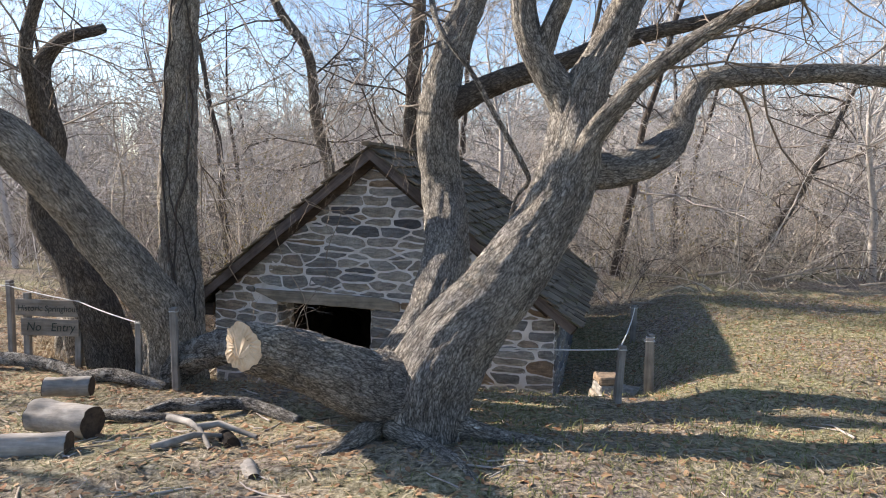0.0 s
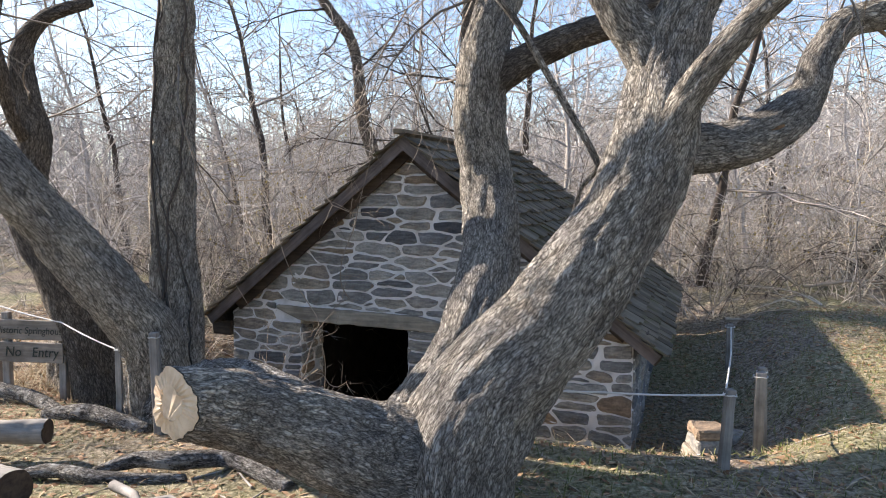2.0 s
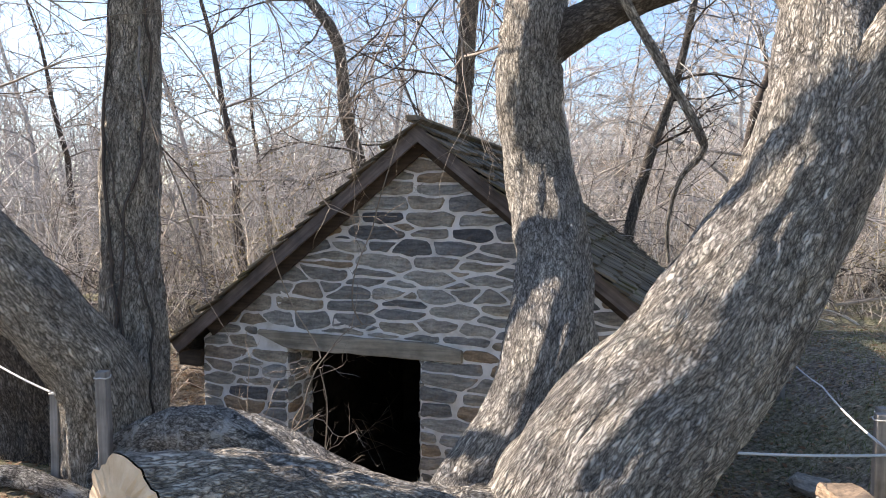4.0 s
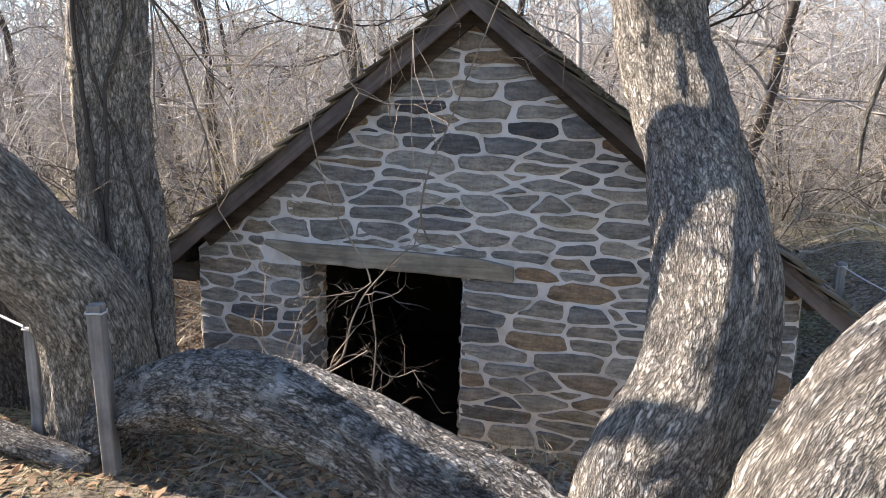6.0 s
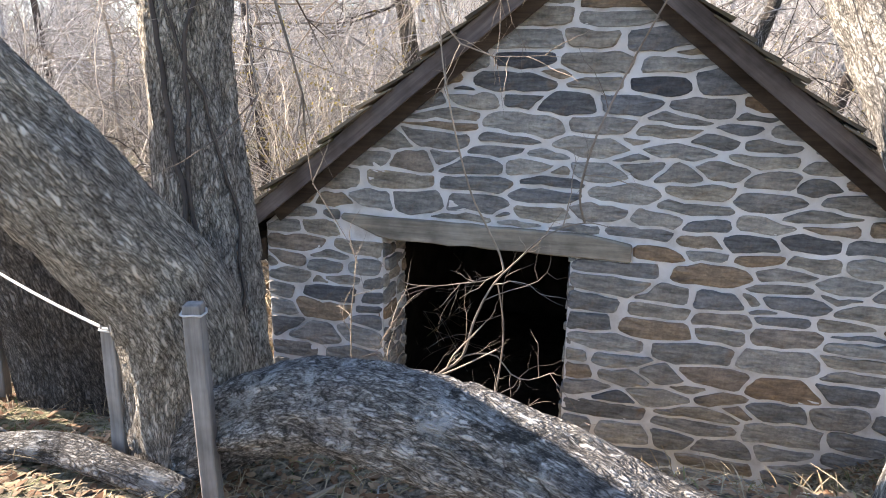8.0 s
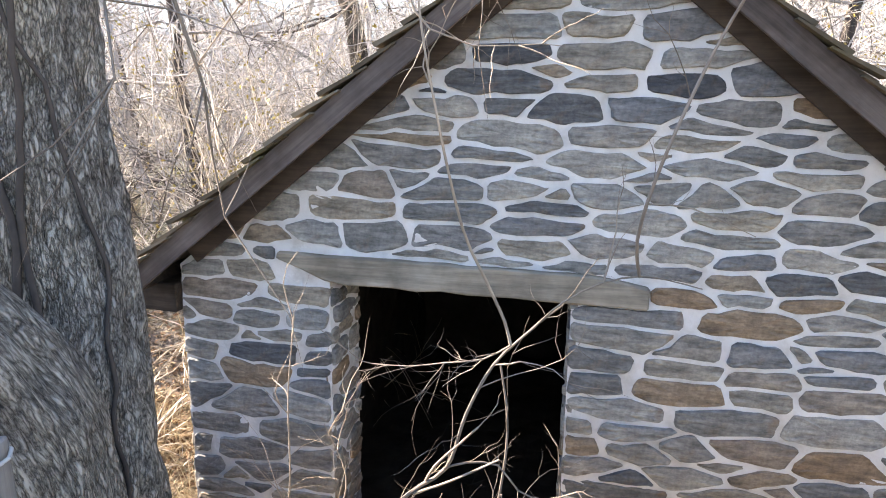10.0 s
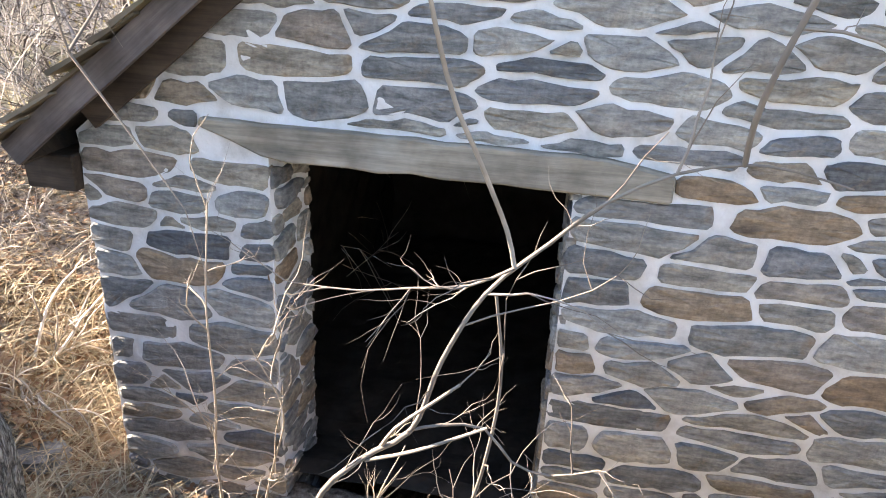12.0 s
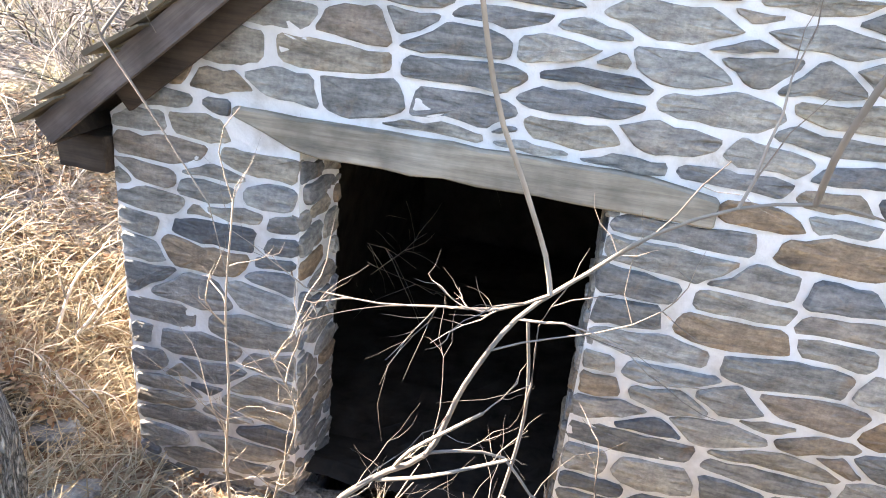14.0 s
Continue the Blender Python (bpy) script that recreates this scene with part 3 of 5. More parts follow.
def back_and_floor():
    bm = bmesh.new()
    outline = [(WL, WB), (WR, WB), (WR, gable(WR)), (RU, gable(RU)), (WL, gable(WL))]
    a = [bm.verts.new((u, DEEP, z)) for u, z in outline]
    b = [bm.verts.new((u, DEEP + 0.3, z)) for u, z in outline]
    for k in range(5):
        bm.faces.new((a[k], b[k], b[(k + 1) % 5], a[(k + 1) % 5]))
    bm.faces.new(a)
    bm.faces.new(list(reversed(b)))
    bmesh.ops.recalc_face_normals(bm, faces=bm.faces[:])
    part("back_wall", bm, MORTAR, house)
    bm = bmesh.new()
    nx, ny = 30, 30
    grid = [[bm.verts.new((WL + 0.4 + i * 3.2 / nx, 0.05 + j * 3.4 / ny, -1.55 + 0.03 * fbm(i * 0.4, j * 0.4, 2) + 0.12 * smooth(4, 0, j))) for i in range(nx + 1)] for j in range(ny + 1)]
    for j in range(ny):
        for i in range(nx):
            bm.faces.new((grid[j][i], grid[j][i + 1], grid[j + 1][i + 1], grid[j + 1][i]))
    part("earth_floor", bm, INSIDE_SHADE, house, "earth floor inside the doorway, coloured near-black as shade")
    # Linings over the inner faces, shade painted in so the doorway reads black.
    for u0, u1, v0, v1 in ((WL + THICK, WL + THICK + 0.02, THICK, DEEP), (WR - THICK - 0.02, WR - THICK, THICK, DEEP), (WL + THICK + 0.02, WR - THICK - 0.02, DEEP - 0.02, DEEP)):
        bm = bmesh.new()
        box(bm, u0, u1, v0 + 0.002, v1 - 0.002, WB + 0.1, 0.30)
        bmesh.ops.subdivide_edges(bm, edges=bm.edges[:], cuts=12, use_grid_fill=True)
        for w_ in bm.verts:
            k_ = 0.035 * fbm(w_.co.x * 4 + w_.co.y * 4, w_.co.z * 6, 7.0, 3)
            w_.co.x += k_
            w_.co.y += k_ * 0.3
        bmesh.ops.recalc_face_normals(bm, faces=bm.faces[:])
        part("inner_wall", bm, INSIDE_SHADE, house, "rough stone inside, coloured near-black as shade")
    # Unseen boards added overhead to keep light out of the room.
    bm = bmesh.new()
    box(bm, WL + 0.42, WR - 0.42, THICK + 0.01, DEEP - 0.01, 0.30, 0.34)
    part("added_loft_boards", bm, WOOD_DARK, house)


back_and_floor()


def lintel():
    bm = rough_box(-1.43, 0.325, -0.035, 0.30, 0.125, 0.262, 0.008, 14, 0.010, 4)
    for v in bm.verts:
        t = (v.co.x + 1.43) / 1.75
        v.co.z += -0.02 * t - (0.035 * smooth(0.86, 1.0, t) if v.co.z > 0.2 else 0) + (0.10 * smooth(0.16, 0.0, t) if v.co.z < 0.19 else 0)
    part("lintel", bm, WOOD_LINTEL, house, "weathered grey timber door lintel")
    bm = rough_box(-2.20, -1.978, -0.045, 0.30, -0.085, 0.065, 0.006, 2, 0.006, 8)
    part("plate_end", bm, WOOD_DARK, house, "dark wooden wall plate end")
    bm = rough_box(2.025, 2.14, -0.06, 0.10, 0.10, 0.24, 0.006, 2, 0.004, 9)
    part("plate_end", bm, WOOD_DARK, house, "dark wooden wall plate end")


lintel()


def roof():
    """Board deck, rake boards and courses of shingles on both slopes."""
    front, back = -0.20, DEEP + 0.45
    ang = math.atan(SL)
    for s, name, run in ((-1, "left_roof", 2.19), (1, "right_roof", 2.24)):
        length = run / math.cos(ang)

        def sp(d, v, up):
            """d down the slope from the ridge, v back, up off the slope."""
            return (RU + s * (d * math.cos(ang) + up * math.sin(ang)), v, RZ - 0.05 - d * math.sin(ang) + up * math.cos(ang))
        deck = bmesh.new()
        nb = 11
        for k in range(nb):
            d0, d1 = length * k / nb + 0.003, length * (k + 1) / nb - 0.003
            c = [sp(d, v, up) for d in (d0, d1) for v in (front + 0.03, back) for up in (-0.035, -0.012)]
            vs = [deck.verts.new(q) for q in c]
            for f in ((0, 1, 3, 2), (4, 6, 7, 5), (0, 4, 5, 1), (2, 3, 7, 6), (0, 2, 6, 4), (1, 5, 7, 3)):
                deck.faces.new([vs[i] for i in f])
        bmesh.ops.recalc_face_normals(deck, faces=deck.faces[:])
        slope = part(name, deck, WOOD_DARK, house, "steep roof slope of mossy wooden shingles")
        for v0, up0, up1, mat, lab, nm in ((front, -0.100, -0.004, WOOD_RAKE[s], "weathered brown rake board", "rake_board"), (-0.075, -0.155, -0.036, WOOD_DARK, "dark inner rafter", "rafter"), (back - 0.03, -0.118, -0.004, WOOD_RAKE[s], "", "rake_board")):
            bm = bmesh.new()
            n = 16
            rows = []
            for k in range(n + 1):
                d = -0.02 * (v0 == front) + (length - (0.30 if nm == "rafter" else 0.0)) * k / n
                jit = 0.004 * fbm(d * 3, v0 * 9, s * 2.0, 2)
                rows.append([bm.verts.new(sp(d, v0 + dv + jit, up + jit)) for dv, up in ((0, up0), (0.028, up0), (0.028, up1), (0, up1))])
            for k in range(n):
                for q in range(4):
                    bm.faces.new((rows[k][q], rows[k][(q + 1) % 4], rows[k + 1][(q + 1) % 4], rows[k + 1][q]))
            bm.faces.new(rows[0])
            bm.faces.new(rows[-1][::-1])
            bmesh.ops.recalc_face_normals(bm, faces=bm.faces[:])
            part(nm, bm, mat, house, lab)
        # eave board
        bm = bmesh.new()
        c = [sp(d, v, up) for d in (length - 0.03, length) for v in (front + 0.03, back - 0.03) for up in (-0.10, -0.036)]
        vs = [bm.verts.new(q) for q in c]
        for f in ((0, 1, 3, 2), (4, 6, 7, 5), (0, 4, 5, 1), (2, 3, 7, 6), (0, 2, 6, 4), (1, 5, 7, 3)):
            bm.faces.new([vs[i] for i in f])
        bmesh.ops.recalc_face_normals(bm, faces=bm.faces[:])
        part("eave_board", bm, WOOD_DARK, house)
        rng = random.Random(40 + s)
        made = 0
        far_v, far_f = [], []
        nrow = 18
        for row in range(nrow):
            d1 = length + 0.03 - row * length / nrow
            v = front - 0.035 + rng.uniform(-0.035, 0.012)
            while v < back:
                w = rng.uniform(0.09, 0.17)
                e = rng.uniform(-0.03, 0.022)
                lift = rng.uniform(0.026, 0.052)
                c = [sp(d, vv, up) for d, ups in ((d1 - 0.24, (-0.010, -0.002)), (d1 + e, (lift - 0.020, lift))) for vv in (v + 0.003, min(v + w - 0.003, back + 0.03)) for up in ups]
                fs = [(0, 1, 3, 2), (4, 6, 7, 5), (0, 4, 5, 1), (2, 3, 7, 6), (0, 2, 6, 4), (1, 5, 7, 3)]
                if s < 0:
                    fs = [f[::-1] for f in fs]
                if (s > 0 or v < 0.6) and made < 300:
                    mesh_object("shingle", c, fs, SHINGLE, slope)
                    made += 1
                else:
                    far_f += [tuple(i + len(far_v) for i in f) for f in fs]
                    far_v += c
                v += w
        if far_v:
            o = mesh_object("shingles", far_v, far_f, SHINGLE, slope)
            o["kind"] = "stuff"
    bm = rough_box(RU - 0.075, RU + 0.005, front - 0.03, back, RZ - 0.03, RZ + 0.012, 0.004, 8, 0.006, 3)
    part("ridge_cap", bm, SHINGLE, house, "mossy ridge board")


roof()

# ---- the two old trees ----
TREE = thing("leaning_tree", "old grey bare tree with leaning forked trunks", "tree", pose(0, 0, 0))
M1 = [(-0.08, 4.36, -0.35, 0.28), (-0.08, 4.38, 0.0, 0.285), (-0.05, 4.42, 0.24, 0.30), (0.097, 4.5, 0.504, 0.272), (0.396, 4.6, 0.834, 0.245), (0.69, 4.75, 1.248, 0.218), (0.869, 4.85, 1.639, 0.207), (0.936, 4.95, 1.959, 0.18), (1.015, 5.0, 2.242, 0.155), (1.156, 5.05, 2.508, 0.128), (1.297, 5.1, 2.817, 0.115), (1.469, 5.2, 3.241, 0.092), (1.6, 5.3, 3.9, 0.06)]
M1B = [(0.93, 4.95, 1.95, 0.13), (0.84, 5.0, 2.16, 0.13), (0.711, 5.0, 2.335, 0.115), (0.583, 5.0, 2.586, 0.094), (0.535, 5.0, 2.894, 0.083), (0.543, 5.0, 3.275, 0.067), (0.60, 5.0, 3.9, 0.045)]
M1B2 = [(0.66, 5.0, 2.38, 0.075), (0.70, 4.97, 2.50, 0.07), (0.734, 4.95, 2.617, 0.065), (0.834, 4.9, 2.873, 0.058), (0.956, 4.9, 3.248, 0.046), (1.1, 4.9, 3.8, 0.03)]
M1C = [(0.78, 4.72, 1.42, 0.06), (0.872, 4.70, 1.62, 0.085), (1.005, 4.7, 1.866, 0.078), (1.16, 4.6, 2.082, 0.068), (1.342, 4.5, 2.279, 0.060), (1.549, 4.4, 2.439, 0.053), (1.779, 4.3, 2.58, 0.048), (2.029, 4.2, 2.691, 0.04), (2.486, 4.1, 2.845, 0.026)]
M1D = [(0.87, 4.9, 1.55, 0.13), (0.988, 4.95, 1.61, 0.13), (1.307, 5.1, 1.651, 0.125), (1.596, 5.25, 1.764, 0.125), (1.808, 5.4, 1.946, 0.1), (1.881, 5.45, 2.145, 0.088), (2.042, 5.5, 2.349, 0.084), (2.303, 5.5, 2.405, 0.084), (2.7, 5.5, 2.412, 0.079), (3.14, 5.5, 2.433, 0.075), (3.672, 5.5, 2.399, 0.071), (4.457, 5.5, 2.499, 0.048), (5.6, 5.5, 2.7, 0.03)]
M2 = [(-0.45, 4.75, -0.05, 0.17), (-0.33, 4.99, 0.14, 0.19), (-0.168, 5.15, 0.348, 0.2), (-0.025, 5.4, 0.656, 0.202), (0.048, 5.87, 1.018, 0.2), (0.007, 6.25, 1.445, 0.198), (-0.067, 6.32, 1.898, 0.187), (-0.044, 6.35, 2.306, 0.178), (0.063, 6.45, 2.72, 0.165), (0.215, 6.6, 3.16, 0.148), (0.42, 6.7, 3.7, 0.112), (0.5, 6.8, 4.5, 0.07)]
M2E = [(-0.053, 6.3, 2.08, 0.098), (0.07, 6.32, 2.21, 0.118), (0.32, 6.32, 2.36, 0.108), (0.62, 6.3, 2.48, 0.097), (0.96, 6.25, 2.57, 0.087), (1.345, 6.2, 2.73, 0.078), (1.771, 6.15, 2.843, 0.066), (2.284, 6.1, 2.96, 0.053), (2.904, 6.0, 3.11, 0.036), (3.8, 6.0, 3.4, 0.02)]
M3 = [(-0.05, 4.42, 0.12, 0.25), (-0.212, 4.4, 0.170, 0.255), (-0.46, 4.3, 0.235, 0.228), (-0.687, 4.17, 0.375, 0.195), (-0.90, 4.02, 0.50, 0.16), (-1.10, 3.78, 0.605, 0.127)]
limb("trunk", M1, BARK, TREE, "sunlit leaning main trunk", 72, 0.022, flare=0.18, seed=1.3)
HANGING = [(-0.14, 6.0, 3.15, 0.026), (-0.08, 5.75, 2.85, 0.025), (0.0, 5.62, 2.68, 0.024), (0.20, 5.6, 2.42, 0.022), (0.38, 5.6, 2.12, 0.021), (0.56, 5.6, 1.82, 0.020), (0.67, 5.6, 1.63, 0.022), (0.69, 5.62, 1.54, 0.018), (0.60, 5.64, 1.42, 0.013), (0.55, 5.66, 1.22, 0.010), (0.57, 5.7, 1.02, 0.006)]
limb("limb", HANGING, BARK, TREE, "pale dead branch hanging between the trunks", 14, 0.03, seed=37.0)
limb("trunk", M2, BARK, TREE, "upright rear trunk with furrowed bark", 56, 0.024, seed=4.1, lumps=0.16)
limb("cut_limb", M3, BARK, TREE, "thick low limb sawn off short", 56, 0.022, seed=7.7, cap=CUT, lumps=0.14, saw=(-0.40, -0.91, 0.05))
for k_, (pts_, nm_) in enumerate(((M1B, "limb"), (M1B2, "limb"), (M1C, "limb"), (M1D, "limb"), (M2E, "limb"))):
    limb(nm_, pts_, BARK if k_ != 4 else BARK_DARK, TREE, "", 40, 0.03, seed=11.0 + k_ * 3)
CLUMP = thing("forked_tree", "bare grey tree clump with leaning and upright trunks", "tree", pose(0, 0, 0))
L1 = [(-2.43, 6.1, -0.5, 0.24), (-2.436, 6.1, -0.12, 0.225), (-2.46, 6.08, 0.297, 0.225), (-2.678, 5.95, 0.692, 0.208), (-2.956, 5.8, 1.115, 0.19), (-3.211, 5.65, 1.512, 0.184), (-3.478, 5.55, 1.819, 0.179), (-3.841, 5.45, 2.089, 0.162), (-4.265, 5.3, 2.44, 0.127), (-4.9, 5.2, 3.1, 0.08)]
L2 = [(-2.40, 6.3, -0.55, 0.24), (-2.41, 6.36, -0.15, 0.215), (-2.44, 6.45, 0.22, 0.198), (-2.50, 6.57, 0.855, 0.178), (-2.53, 6.62, 1.5, 0.172), (-2.50, 6.65, 2.14, 0.154), (-2.46, 6.65, 2.76, 0.138), (-2.45, 6.7, 3.4, 0.12), (-2.43, 6.8, 4.1, 0.095), (-2.4, 6.9, 5.2, 0.06)]
L3 = [(-3.17, 6.7, -0.6, 0.25), (-3.23, 6.7, -0.3, 0.225), (-3.334, 6.7, 0.102, 0.212), (-3.617, 6.75, 0.707, 0.19), (-3.88, 6.8, 1.089, 0.175), (-3.89, 6.8, 1.476, 0.145), (-3.80, 6.8, 1.861, 0.118), (-3.865, 6.8, 2.185, 0.100), (-3.893, 6.8, 2.559, 0.090), (-3.677, 6.8, 2.818, 0.062), (-3.267, 6.8, 2.941, 0.046)]
L3B = [(-3.85, 6.75, 1.8, 0.05), (-3.78, 6.5, 2.0, 0.052), (-3.70, 6.3, 2.3, 0.055), (-3.68, 6.2, 2.565, 0.055), (-3.616, 6.2, 2.903, 0.054), (-3.451, 6.2, 3.334, 0.049), (-3.2, 6.2, 4.2, 0.03)]
LOGP = [(-2.45, 6.02, -0.26, 0.12), (-2.33, 5.96, -0.17, 0.135), (-2.181, 5.9, -0.05, 0.140), (-1.898, 5.75, 0.10, 0.150), (-1.542, 5.5, 0.19, 0.150), (-1.231, 5.3, 0.165, 0.140), (-0.982, 5.1, 0.13, 0.14), (-0.75, 4.95, 0.08, 0.14), (-0.5, 4.75, 0.02, 0.16), (-0.25, 4.55, 0.0, 0.16)]
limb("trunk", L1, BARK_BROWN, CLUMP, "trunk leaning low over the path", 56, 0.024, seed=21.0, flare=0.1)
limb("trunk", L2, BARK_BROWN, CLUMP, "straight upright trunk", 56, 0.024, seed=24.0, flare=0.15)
# Rear trunk stands in shadow; the darker bark colour carries that shade.
limb("trunk", L3, BARK_DARK, CLUMP, "rear trunk, its shade put into dark bark", 40, 0.03, seed=27.0, flare=0.2)
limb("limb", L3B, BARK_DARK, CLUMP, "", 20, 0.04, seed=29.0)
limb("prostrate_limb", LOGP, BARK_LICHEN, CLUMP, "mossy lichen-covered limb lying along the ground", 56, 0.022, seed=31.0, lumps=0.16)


def climbing_vines():
    """Thin dark vines twisting up the straight trunk."""
    c = catmull(L2, 0.06)
    for ph, turn, r in ((3.4, 0.35, 0.012), (4.3, -0.5, 0.010), (3.9, 0.9, 0.007)):
        pts_v = []
        for i in range(4, len(c)):
            a = ph + turn * math.sin(i * 0.11) + 0.3 * fbm(i * 0.2, ph, 1.0, 2)
            rr = c[i, 3] * 1.02 + r
            pts_v.append((c[i, 0] + rr * math.cos(a + 0.9), c[i, 1] + rr * math.sin(a + 0.9), c[i, 2]))
        v = Sticks()
        v.add(pts_v, r, r * 0.6, 7)
        v.make("vine", TWIG_BLACK, CLUMP, "dark vine climbing the trunk")


def hollow():
    bm = bmesh.new()
    bmesh.ops.create_icosphere(bm, subdivisions=4, radius=1.0)
    for v in bm.verts:
        k = 1 + 0.25 * fbm(v.co.x * 2, v.co.y * 2, v.co.z * 2, 3)
        v.co = Vector((v.co.x * 0.17 * k, v.co.y * 0.035, v.co.z * 0.038 * k))
    bmesh.ops.transform(bm, matrix=pose(1.50, 5.095, 1.70, 0, -18, 25), verts=bm.verts[:])
    part("hollow", bm, HOLLOW, TREE, "rotted brown hollow in the limb", True)


def twigs_from(sticks, rng, pts, count, lo, hi, length, bias, r=0.012, depth=2, droop=0.0):
    c = catmull(pts, 0.05)
    for _ in range(count):
        k = int(rng.uniform(lo, hi) * (len(c) - 1))
        d = rng.normal(0, 0.6, 3) + np.array(bias)
        sticks.grow(rng, c[k, :3], d, length * rng.uniform(0.5, 1.2), r * rng.uniform(0.5, 1.2), depth, 4, 0.65, droop)


climbing_vines()
hollow()
rng_ = np.random.default_rng(5)
st = Sticks()
twigs_from(st, rng_, M1D, 16, 0.55, 1.0, 1.3, (0.4, 0, 0.3), 0.014, 2, 0.04)
twigs_from(st, rng_, M1D, 5, 0.3, 0.6, 1.5, (0.9, 0, -0.3), 0.016, 2, 0.0)
twigs_from(st, rng_, M1C, 9, 0.4, 1.0, 1.1, (0.5, -0.2, 0.5), 0.012)
twigs_from(st, rng_, M1, 8, 0.75, 1.0, 1.3, (0, 0, 0.9), 0.012)
twigs_from(st, rng_, M2E, 12, 0.4, 1.0, 1.2, (0.3, 0, 0.3), 0.012)
twigs_from(st, rng_, M1B, 8, 0.5, 1.0, 1.2, (-0.4, 0, 0.7), 0.012)
twigs_from(st, rng_, M2, 7, 0.62, 0.9, 1.9, (-1.0, -0.1, -0.25), 0.013, 3, 0.10)
twigs_from(st, rng_, M2, 10, 0.55, 1.0, 1.5, (-0.7, 0.0, 0.4), 0.014, 2, 0.04)
st.make("crown", TWIG_STEM, TREE, "bare grey twigs")
st = Sticks()
twigs_from(st, rng_, L2, 16, 0.5, 1.0, 1.4, (0.4, 0, 0.3), 0.013, 2, 0.05)
twigs_from(st, rng_, L1, 10, 0.6, 1.0, 1.3, (-0.3, 0, 0.8), 0.013)
twigs_from(st, rng_, L3, 14, 0.6, 1.0, 1.3, (-0.2, 0, 0.6), 0.012)
twigs_from(st, rng_, L3B, 6, 0.3, 1.0, 1.2, (0.1, 0, 0.8), 0.012)
st.make("crown", TWIG_STEM, CLUMP, "bare grey twigs")

# ---- woods behind ----
def bare_tree(name, label, height, seed, kids, depth, mat_t, mat_c, r=None, droop=0.0, group="bare trees of the wood"):
    g = np.random.default_rng(seed)
    top = thing(name, label, "tree", pose(0, 0, 0), group)
    r = r or height * 0.011
    pts, p, d = [], np.array([0.0, 0.0, -0.3]), np.array([0.0, 0.0, 1.0])
    n = 12
    for k in range(n + 1):
        pts.append((*p, r * (1 - 0.85 * k / n) * (1.35 if k == 0 else 1)))
        d = d + g.normal(0, 0.10, 3) + np.array([0, 0, 0.05])
        d /= np.linalg.norm(d)
        p = p + d * height / n
    trunk = Sticks()
    trunk.add([q[:3] for q in pts], r, r * 0.12, 7)
    trunk.make("trunk", mat_t, top)
    crown = Sticks(0.0085)
    for k in range(3, n + 1):
        for _ in range(2 if k < 6 else 3):
            a = g.uniform(0, 2 * math.pi)
            dd = np.array([math.cos(a), math.sin(a), g.uniform(0.2, 1.1)])
            crown.grow(g, pts[k][:3], dd, height * 0.34 * g.uniform(0.5, 1.1) * (1.1 - 0.5 * k / n), r * 0.34 * (1.1 - 0.8 * k / n), depth, kids, 0.6, droop, 0.16, 3, 5)
    crown.make("crown", mat_c, top)
    return top


def shrub(name, label, height, stems, seed, mat, kids=4, arch=0.10, spread=0.5, depth=2):
    g = np.random.default_rng(seed)
    top = thing(name, label, "shrub", pose(0, 0, 0), "shrubs of the thicket")
    s = Sticks(0.0046)
    for _ in range(stems):
        a, q = g.uniform(0, 2 * math.pi), g.uniform(0, 0.55)
        base = (q * math.cos(a), q * math.sin(a), -0.1)
        d = np.array([spread * math.cos(a) + g.normal(0, 0.25), spread * math.sin(a) + g.normal(0, 0.25), 1.0])
        s.grow(g, base, d, height * g.uniform(0.5, 1.25), 0.014 * g.uniform(0.5, 1.2), depth, kids, 0.6, arch * g.uniform(0.2, 1.6), 0.14, 3, 7)
    s.make("crown", mat, top)
    return top


rp = random.Random(77)


def sunny(x, y):
    """The open strip on the bank left of the house."""
    k = (x + 3.0) / -0.93
    return 0 < k < 17 and abs(y - (8.6 + 0.387 * k)) < 2.3


def place(ob, x, y, scale=1.0, first=False, sink=0.0):
    m = Matrix.Translation((x, y, land(x, y) - sink)) @ pose(0, 0, 0, rp.uniform(-4, 4), rp.uniform(-4, 4), rp.uniform(0, 360)) @ Matrix.Scale(scale, 4)
    if first:
        ob.matrix_world = m
        return ob
    o = copy_thing(ob, Matrix.Identity(4))
    o.matrix_world = m
    return o


def clear(x, y, margin=0.5):
    u, v = to_house(x, y)
    return (u < WL - margin or u > WR + margin or v > DEEP + 0.9 + margin) and (v > -0.2 or u < WL - 1.6)


